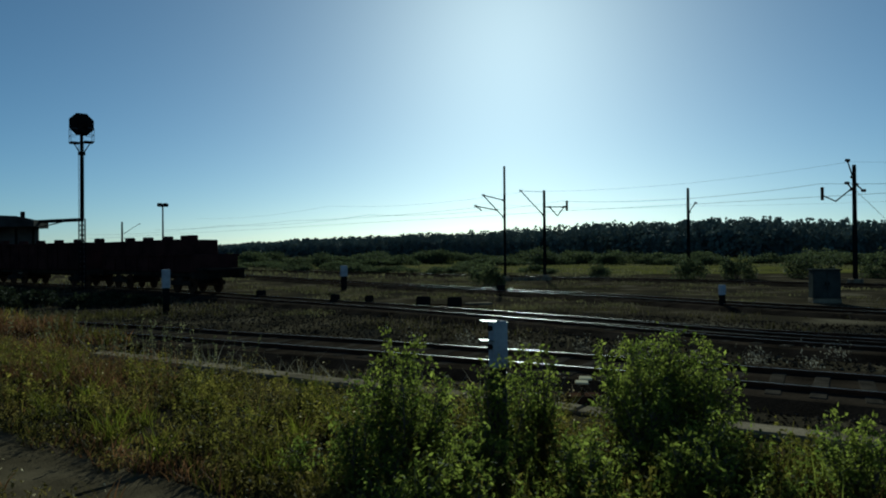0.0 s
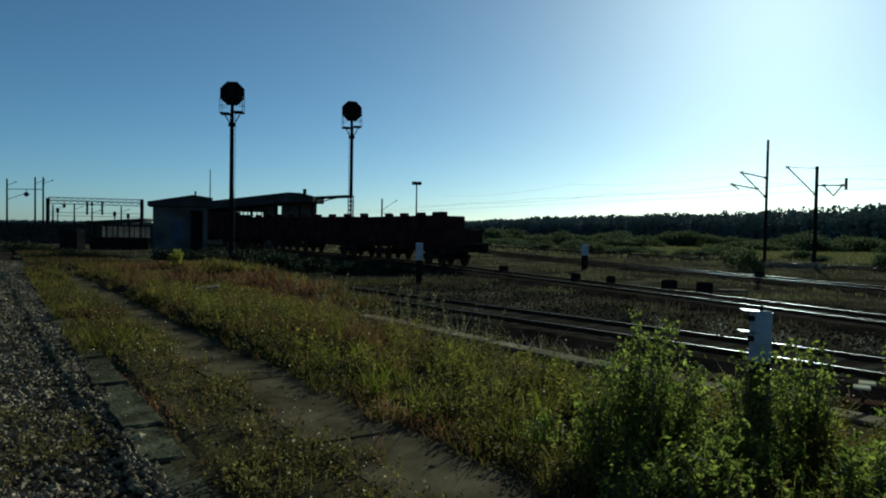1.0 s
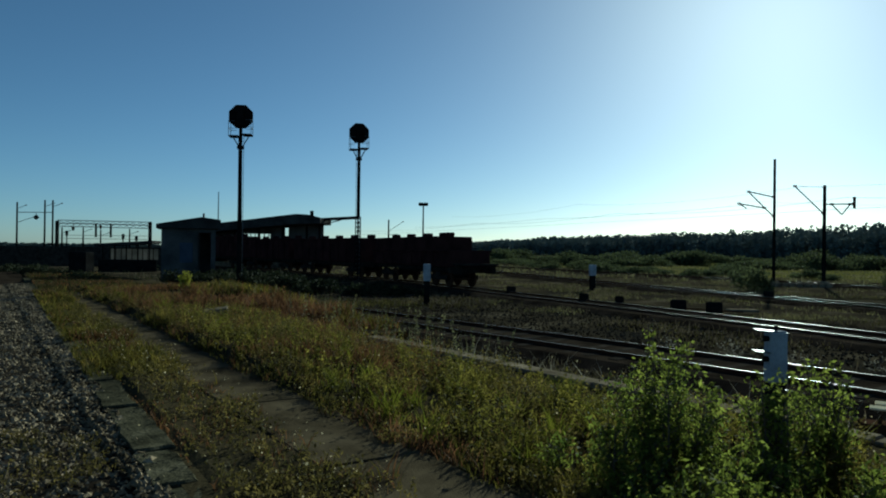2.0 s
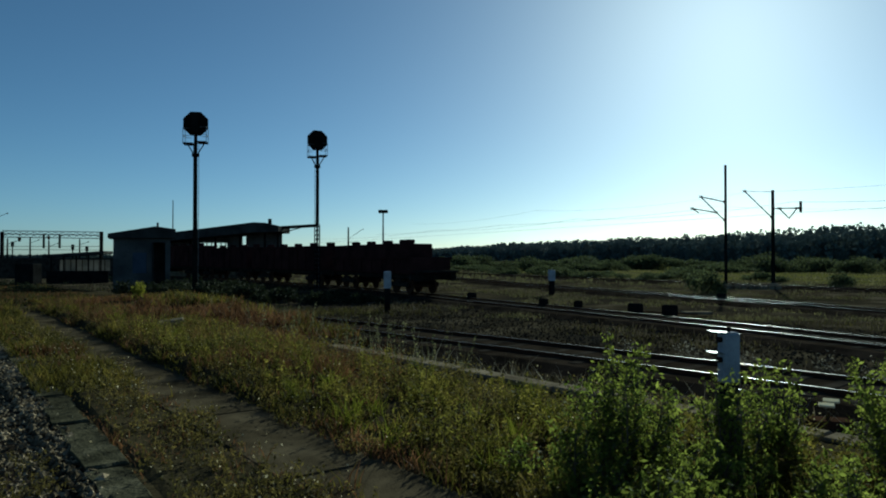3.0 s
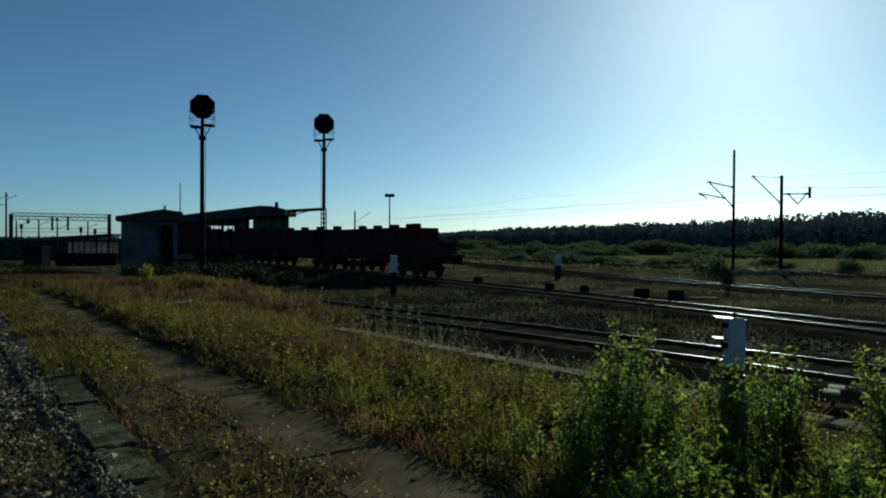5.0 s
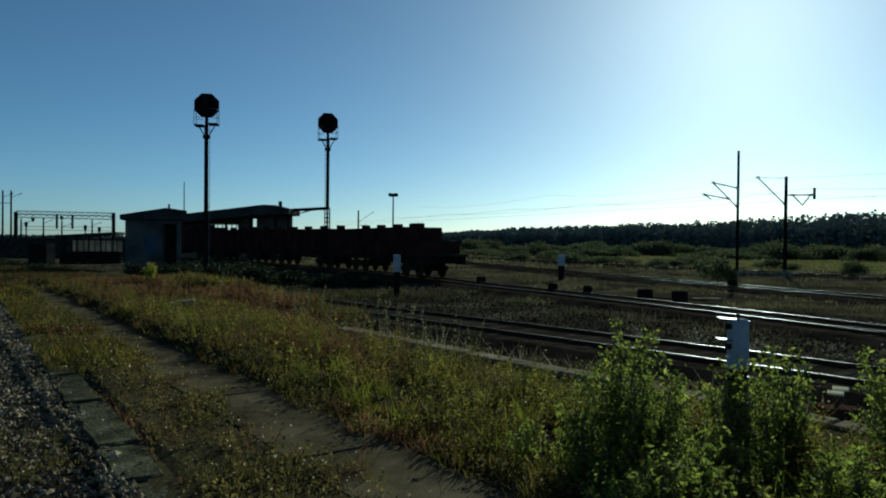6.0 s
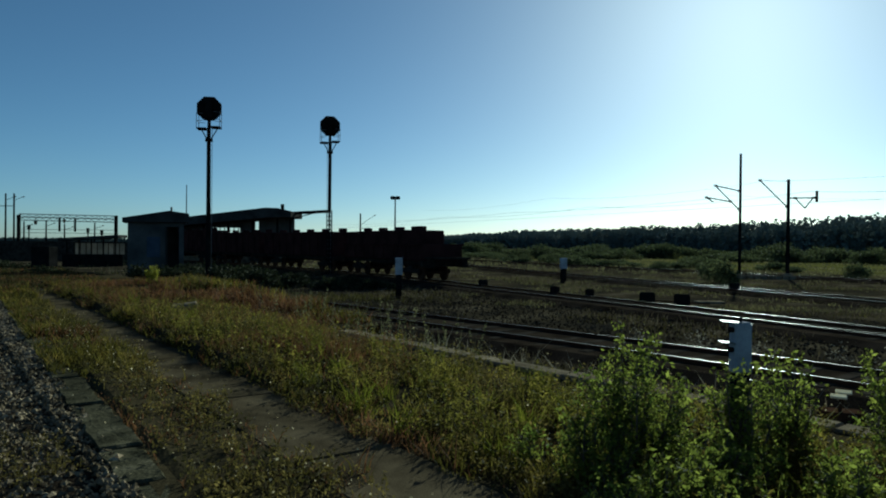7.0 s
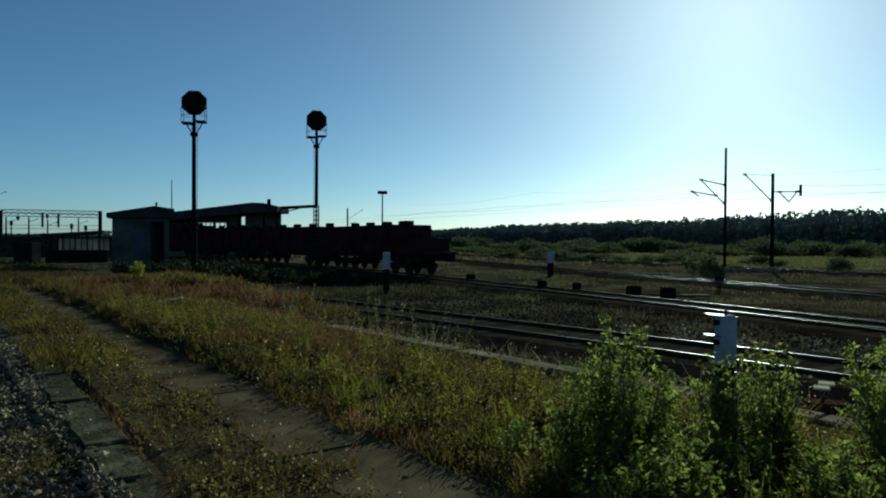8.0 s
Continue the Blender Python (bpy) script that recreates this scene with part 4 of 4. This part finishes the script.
M_YELLOW = material("yellow_leaf", (0.2, 0.2, 0.025), (0.36, 0.34, 0.05), 0.3, 0.75, bump=0, fine=12, through_light=0.5, spread=0.5)
sapling(-11.1, 23.7, 0.36, 1.05, 0.45, 300, "single yellow-green shrub standing in the grass", M_YELLOW, 3.0, "yellow_shrub")

# yard weeds between the tracks
def yard_patch(n, poly, h0, h1, seed, mat, name, label, wid=0.006, clear=1.25):
    r = np.random.default_rng(seed)
    (x0, y0), (x1, y1) = poly
    a = r.random(n) ** 1.4
    t = r.random(n)
    y = y0 + (y1 - y0) * a
    x = x0 + (x1 - x0) * t
    keep = np.ones(n, bool)
    for line in (T1, T2, T2B, T3, T4):
        q = np.array([(c.x, c.y) for c, _ in along(line, 0.8)])
        for i in range(0, n, 2000):
            d = np.min((x[i:i + 2000, None] - q[:, 0]) ** 2 + (y[i:i + 2000, None] - q[:, 1]) ** 2, 1)
            keep[i:i + 2000] &= d > clear ** 2
    sn = np.array([x, y]).T @ np.array([[AX.x, AN.x], [AX.y, AN.y]])
    keep &= ~((sn[:, 1] < 7.88 - 0.062 * sn[:, 0]) & (sn[:, 0] < 55))
    keep &= field_noise(x, y, 3.2) + 0.6 * field_noise(x, y, 0.6) > r.uniform(0.0, 0.45, n)
    x, y = x[keep], y[keep]
    base = np.stack([x, y, np.full(len(x), -0.22)], 1)
    hh = r.uniform(h0, h1, len(x))
    v, f = blades(base, hh, wid + 0.00035 * y, 0.9, seed)
    clump_mesh(name, v, f, mat, label, "weeds")


yard_patch(110000, ((-30, 7.29), (34, 68.35)), 0.04, 0.15, 41, M_YARDGRASS, "yard_grass", "rough grass growing between the yard tracks", 0.004)
yard_patch(80000, ((-30, 7.29), (34, 68.35)), 0.05, 0.25, 42, M_WEED, "yard_weeds", "brown seeding weeds between the rails", 0.004)
yard_patch(40000, ((0, 24.61), (36, 58.32)), 0.04, 0.15, 45, M_FARGRASS, "pale_yard_grass", "pale grass between the far yard tracks, lightened for haze", 0.012)
yard_patch(9000, ((-34, 21.87), (-6, 54.68)), 0.2, 0.5, 43, M_BRAMBLE, "thicket_weeds", "tall weeds before the train, shade in their dark colour", 0.006)

r_gp = np.random.default_rng(95)
ng = 1500
pg = np.stack([r_gp.normal(-6.0, 2.4, ng), r_gp.normal(27.7, 1.2, ng), np.full(ng, -0.22)], 1)
v, f = blades(pg, r_gp.uniform(0.08, 0.24, ng), np.full(ng, 0.013), 0.8, 96)
# Dull yard-grass colour here stands for the train's shadow on green grass.
clump_mesh("green_patch", v, f, M_YARDGRASS, "patch of green grass beside the track, dulled for the train's shadow", "grass")
nc = 16
cc = np.stack([np.linspace(13.5, 4.5, nc) + r_gp.normal(0, 0.5, nc), np.linspace(8.4, 16.2, nc) + r_gp.normal(0, 0.4, nc), np.zeros(nc)], 1)
cc = np.repeat(cc, 90, 0) + r_gp.normal(size=(nc * 90, 3)) * np.array([0.16, 0.16, 0.0])
cc[:, 2] = -0.2 + np.abs(r_gp.normal(0, 0.17, len(cc)))
v, f = leaves(cc, 0.026, 97, 0.5)
clump_mesh("seed_heads", v, f, M_STALK, "pale fluffy seed heads between the tracks", "weeds")

# leafy herbs: stalks with leaves all the way up
def herbs(pos, heights, per, leaf, seed, mat, name, label):
    r = np.random.default_rng(seed)
    t = r.uniform(0.15, 1.0, (len(pos), per))
    lean = r.normal(0, 0.14, (len(pos), 1, 2))
    c = np.repeat(pos[:, None, :], per, 1)
    c[:, :, :2] += lean * (t * heights[:, None])[:, :, None] + r.normal(0, 1, (len(pos), per, 2)) * (0.05 * (1.15 - t))[:, :, None]
    c[:, :, 2] += t * heights[:, None]
    v, f = leaves(c.reshape(-1, 3), leaf, seed, 0.45)
    sv, sf = blades(pos, heights, np.full(len(pos), 0.004), 0.15, seed + 1)
    off = len(v)
    return clump_mesh(name, np.concatenate([v, sv]), f + [tuple(i + off for i in q) for q in sf], mat, label, "weeds")


s, w, p = scatter(5200, 0.5, 17, lambda s, w, e: (w > 3.7) & (w < e - 1.0))
keep = field_noise(p[:, 0], p[:, 1] + 31, 0.7) > -0.05
p[:, 2] = PLAT - 0.02 + shelf(s, w)
p = p[keep]
herbs(p, R0.uniform(0.14, 0.46, len(p)), 24, 0.027, 81, M_HERB, "herbs", "leafy green herbs among the platform grass")
s, w, p = scatter(2300, 0.5, 11.5, lambda s, w, e: (w > kerb_n(s) + 0.42) & (w < 2.62))
p[:, 2] = PLAT - 0.02
herbs(p, R0.uniform(0.08, 0.26, len(p)), 18, 0.02, 83, M_WEEDLEAF, "low_herbs", "low leafy herbs beside the path")
r_sd = np.random.default_rng(88)
psd = np.stack([r_sd.uniform(0.7, 4.5, 420), r_sd.uniform(3.5, 5.7, 420), np.full(420, PLAT - 0.02)], 1)
psd = psd[psd @ np.array(AN) > 3.75]
herbs(psd, r_sd.uniform(0.18, 0.48, len(psd)), 30, 0.022, 89, M_LEAF, "seedlings", "bright birch seedlings standing among the grass")
s, w, p = scatter(1500, 9.0, 27, lambda s, w, e: (w > 3.6) & (w < e - 0.8))
keep = field_noise(p[:, 0] + 40, p[:, 1], 1.4) + 0.03 * (s - 11) > 0.05
p[:, 2] = PLAT - 0.02 + shelf(s, w)
p = p[keep]
herbs(p, R0.uniform(0.25, 0.6, len(p)), 22, 0.014, 93, M_DRY, "sorrel", "upright rust-brown sorrel stalks gone to seed")
pbw = np.outer(R0.uniform(2.5, 9, 700), np.array(AX)) + np.outer(1.0 - np.abs(R0.normal(0, 0.75, 700)), np.array(AN))
pbw = pbw[field_noise(pbw[:, 0], pbw[:, 1], 0.9) > 0.1]
pbw[:, 2] = 0.1
herbs(pbw, R0.uniform(0.05, 0.15, len(pbw)), 10, 0.016, 94, M_WEEDLEAF, "ballast_weeds", "low green weeds rooted in the crushed stone")
r_th = np.random.default_rng(85)
nth = 95
sth = r_th.uniform(9, 25, nth)
wth = edge_n(sth) + 0.25 + r_th.uniform(0, 1.6, nth) * np.clip((sth - 4) / 12, 0.5, 1.2)
pth = np.outer(sth, np.array(AX)) + np.outer(wth, np.array(AN))
pth[:, 2] = -0.22
herbs(pth, r_th.uniform(0.5, 1.1, nth), 34, 0.034, 86, M_PALEWEED, "tall_weeds", "tall grey-green weeds between the platform and the track")

# pale dry stalks arching over the yard edge
r_st = np.random.default_rng(91)
ns = 260
ss = r_st.uniform(3, 22, ns)
ws = edge_n(ss) + r_st.uniform(0.1, 1.2, ns)
ps = np.outer(ss, np.array(AX)) + np.outer(ws, np.array(AN))
ps[:, 2] = -0.22
v, f = blades(ps, r_st.uniform(0.4, 0.75, ns), np.full(ns, 0.006), 0.9, 92)
clump_mesh("dry_stalks", v, f, M_STALK, "pale dry stalks leaning beside the platform edge", "weeds")

# broken concrete fragment on the bank
bm = B()
box(bm, (0, 0, 0), (0.62, 0.3, 0.16), pose(-6.85, 16.3, 0.5, 6, -9, 24), bevel=0.03)
for v_ in bm.verts:
    v_.co += noise.noise_vector(v_.co * 5) * 0.03
tagged(part("concrete_fragment", bm, M_CONCRETE), "broken pale concrete fragment lying in the bank grass", "concrete block")

# grassy bank between the platform end and the near track
def bank_top(s, n):
    """Height of the overgrown bank."""
    rise = max(0.0, min(1.0, (s - 15) / 8)) * max(0.0, min(1.0, (n - 3.4) / 1.6)) * max(0.0, min(1.0, (10.6 - n) / 1.2)) * max(0.25, min(1.0, (31 - s) / 4))
    p = plan(s, n)
    return PLAT - 0.1 + float(shelf(s, n)) * 0.6 + rise * (0.38 + 0.16 * noise.noise(p / 1.7) + 0.06 * noise.noise(p / 0.5))


def bank_limit(s):
    return 9.1 + 0.02 * (s - 25) - 0.16 * max(0, s - 33)


verts_b = []
for i in range(101):
    s_ = 14 + i * 0.4
    for j in range(25):
        n_ = 3.6 + (bank_limit(s_) - 3.6) * j / 24
        q = plan(s_, n_)
        verts_b.append((q.x, q.y, bank_top(s_, n_) if j < 24 else -0.21))
bank = mesh_arrays("bank", verts_b, [(i * 25 + j, i * 25 + j + 1, (i + 1) * 25 + j + 1, (i + 1) * 25 + j) for i in range(100) for j in range(24)], M_SOIL)
tagged(bank, "low overgrown earth bank at the platform end", "bank", kind="structure")
nb = 26000
sb = 14.5 + 17 * R0.random(nb) ** 1.1
wb = 3.7 + (np.array([bank_limit(v_) for v_ in sb]) - 3.8) * R0.random(nb)
pb = np.outer(sb, np.array(AX)) + np.outer(wb, np.array(AN))
pb[:, 2] = [bank_top(a_, b_) - 0.03 for a_, b_ in zip(sb, wb)]
tb = field_noise(pb[:, 0], pb[:, 1], 1.2)
kb = tb > R0.uniform(-0.6, 0.3, nb)
sb, wb, pb, tb = sb[kb], wb[kb], pb[kb], tb[kb]
mixb = field_noise(pb[:, 0] + 17, pb[:, 1], 2.6) + 0.25 * R0.normal(size=len(sb))
for sel, mat, name, label in ((mixb > -0.02, M_DRY, "bank_dry_grass", "rust-brown dry grass on the bank"), (mixb <= -0.02, M_GRASS, "bank_grass", "yellow-green grass on the bank")):
    v, f = blades(pb[sel], R0.uniform(0.15, 0.45, sel.sum()) * (0.8 + 0.5 * tb[sel]), 0.007 + 0.0005 * sb[sel], 0.8, 71)
    clump_mesh(name, v, f, mat, label, "grass")
yard_patch(60000, ((-40, 56.5), (90, 136.69)), 0.12, 0.35, 44, M_FARGRASS, "far_grass", "rough grass on the far side of the yard", 0.03, 1.6)

# loose ballast
def stones(n, region, size, z, seed, name, label, mat=None):
    r = np.random.default_rng(seed)
    s = region[0] + (region[1] - region[0]) * r.random(n) ** region[4]
    w = region[2] + ((region[3] if region[3] else kerb_n(s) + 0.1) - region[2]) * r.random(n)
    c = np.outer(s, np.array(AX)) + np.outer(w, np.array(AN))
    c[:, 2] = z(w) + r.uniform(-0.01, 0.015, n)
    octa = np.array([(1, 0, 0), (-1, 0, 0), (0, 1, 0), (0, -1, 0), (0, 0, 1), (0, 0, -1)], float)
    g = octa[None] * r.uniform(0.6, 1.3, (n, 6, 1)) + r.normal(0, 0.18, (n, 6, 3))
    a = r.uniform(0, 6.283, n)
    ca, sa = np.cos(a), np.sin(a)
    x = g[:, :, 0] * ca[:, None] - g[:, :, 1] * sa[:, None]
    y = g[:, :, 0] * sa[:, None] + g[:, :, 1] * ca[:, None]
    tilt = r.uniform(-0.6, 0.6, n)[:, None]
    zz = g[:, :, 2] * 0.75 + x * tilt
    v = c[:, None] + np.stack([x, y, zz], 2) * (size * r.uniform(0.55, 1.35, n))[:, None, None]
    tri = np.array([(0, 2, 4), (2, 1, 4), (1, 3, 4), (3, 0, 4), (2, 0, 5), (1, 2, 5), (3, 1, 5), (0, 3, 5)])
    f = (np.arange(n)[:, None, None] * 6 + tri[None]).reshape(-1, 3).tolist()
    return clump_mesh(name, v.reshape(-1, 3), f, mat or M_BALLAST, label, "ballast")


stones(80000, (-4.0, 40, -2.0, None, 2.1), 0.038, lambda w: 0.09 + 0.02 * w + 0.05 * (w > 1.0), 51, "track_ballast", "loose grey crushed stone ballast")
stones(12000, (-8.0, -3.9, -2.0, None, 1.0), 0.038, lambda w: 0.09 + 0.02 * w + 0.05 * (w > 1.0), 54, "track_ballast", "loose grey crushed stone ballast")
stones(15000, (-4.0, 24, 8.2, 13.5, 1.3), 0.026, lambda w: -0.21 + 0 * w, 52, "yard_gravel", "scattered gravel and debris beside the yard track", M_RUBBLE)
stones(16000, (-2.0, 34, 13.0, 24.0, 1.2), 0.036, lambda w: -0.205 + 0 * w, 53, "yard_rubble", "brown gravel between the yard tracks", M_RUBBLE)

# ---- meadow, bushes and forest in the distance ----
meadow = mesh_arrays("meadow", [(34, 60.15, -0.2), (95, 36.45, -0.2), (240, 164.03, -0.2), (120, 300.73, -0.2), (10, 200.49, -0.2), (12, 91.13, -0.2)], [(0, 1, 2, 3, 4, 5)], M_FIELD)
tagged(meadow, "sunlit yellow-green meadow beyond the main line", "meadow", kind="structure")


def shrub(x, y, width, height, seed, label="dense dark green bush beyond the tracks", mat=None):
    r = np.random.default_rng(seed)
    root = empty("bush", pose(x, y, -0.22), label, "bush", "bushes beyond the tracks")
    n = int(1500 * max(1.0, width / 4))
    lobes = np.stack([r.uniform(-0.4, 0.4, 11) * width, r.uniform(-0.3, 0.3, 11) * width, r.uniform(0.15, 0.75, 11) * height], 1)
    lobes[:, 2] *= 1 - 0.5 * np.abs(lobes[:, 0]) / (0.4 * width)
    k = r.integers(0, 11, n)
    d = r.normal(size=(n, 3))
    d /= np.linalg.norm(d, axis=1)[:, None]
    c = lobes[k] + d * (np.array([0.2 * width, 0.2 * width, 0.28 * height]) * r.uniform(0.4, 1.15, (n, 1)))
    c[:, 2] = np.clip(c[:, 2], 0.05, None)
    v, f = leaves(c, 0.022 * (width + height) / 2 + 0.045, seed, 0.7)
    ob = mesh_arrays("foliage", v.tolist(), f, mat or M_SHRUB)
    ob.parent = root
    bm = B()
    for j in range(4):
        rod(bm, (0, 0, 0), lobes[j] * 0.9, 0.05, 0.015, 5)
    part("branchwork", bm, M_BARK, root)
    return root



rb = random.Random(77)
for x, y, w_, h in ((16.5, 43.2, 2.2, 2.1), (35.05, 46.0, 2.8, 2.3), (39.2, 45.0, 3.2, 2.4), (45.5, 43.56, 3.6, 3.0), (50.4, 41.92, 3.2, 2.6), (31, 52.86, 2.4, 1.3), (57, 38.27, 3.5, 2.8)):
    shrub(x, y, w_, h, rb.randrange(9999))
for i in range(54):
    t = i / 53
    x, y = -18 + 118 * t + rb.uniform(-5, 5), 155 - 73 * t + rb.uniform(-13, 20)
    shrub(x, y, rb.uniform(5, 13), rb.uniform(1.4, 3.6), rb.randrange(9999), "green hedge bush along the far side of the yard, lightened for haze")
# Low thicket whose dark leaves fill in the shaded zone before the train.
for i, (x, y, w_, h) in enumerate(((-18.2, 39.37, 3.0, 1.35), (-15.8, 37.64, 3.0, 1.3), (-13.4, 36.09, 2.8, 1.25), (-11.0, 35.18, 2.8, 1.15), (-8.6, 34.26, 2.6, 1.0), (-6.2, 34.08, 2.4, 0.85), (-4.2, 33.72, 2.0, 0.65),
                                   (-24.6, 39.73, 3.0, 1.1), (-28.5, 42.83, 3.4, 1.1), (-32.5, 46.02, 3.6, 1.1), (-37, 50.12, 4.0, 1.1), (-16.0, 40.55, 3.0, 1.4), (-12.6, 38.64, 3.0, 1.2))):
    shrub(x, y, w_, h, 900 + i, "bramble thicket with the train's shade in its dark leaf colour", M_BRAMBLE)

for p_, d_ in along(T4, 3.3):
    if 58 < p_.y < 118:
        side = rb.uniform(4.5, 15)
        shrub(p_.x + d_.y * side, p_.y - d_.x * side, rb.uniform(2.5, 6), rb.uniform(0.7, 1.7), rb.randrange(9999), "low shrub on the verge of the main line, lightened for haze")

FOREST = [(-900, 820.17), (-500, 911.3), (-87, 911.3), (60, 510.33), (118, 364.52), (150, 218.71), (190, 195.93), (260, 205.04), (360, 182.26), (480, 109.36)]
tree_line = along(FOREST, 2.7)


def forest(seed):
    r = np.random.default_rng(seed)
    V, F, off = [], [], 0
    for row in range(6):
        for p, d in tree_line:
            if p.x < -320 and row > 1:
                continue
            side = np.array([d.y, -d.x]) * -1
            q = np.array([p.x, p.y]) + side * (row * 7.0 + r.uniform(-3, 3)) + np.array([d.x, d.y]) * r.uniform(-1.6, 1.6)
            h = (r.uniform(8.5, 13.5) if row < 2 else r.uniform(11.8, 15.4)) + 2.2 * noise.noise(Vector((q[0] / 30, q[1] / 30, 0)))
            if p.x < -120:
                h *= 0.5
            spruce = r.random() < 0.2
            n = 130 if p.length < 520 else 60
            z = r.random(n) ** 1.1
            rad = ((1 - z) * 2.7 + 0.3) if spruce else np.sqrt(np.clip(1 - ((z - 0.45) / 0.56) ** 2, 0.05, 1)) * 3.8
            a = r.uniform(0, 6.283, n)
            rr = rad * r.uniform(0.5, 1.0, n)
            c = np.stack([q[0] + np.cos(a) * rr, q[1] + np.sin(a) * rr, h * (0.02 + 0.98 * z)], 1)
            v, f = leaves(c, (0.8 if not spruce else 0.62) * (1.0 if n > 100 else 1.6), int(r.integers(1e9)), 0.7)
            V.append(v)
            F += [tuple(i + off for i in t) for t in f]
            off += len(v)
    return np.concatenate(V), F


# Distant trees; their haze sits in the leaf colour, not the air.
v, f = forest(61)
clump_mesh("forest", v, f, M_FOREST, "mixed forest with an uneven treetop line, distance haze in its colour", "forest")
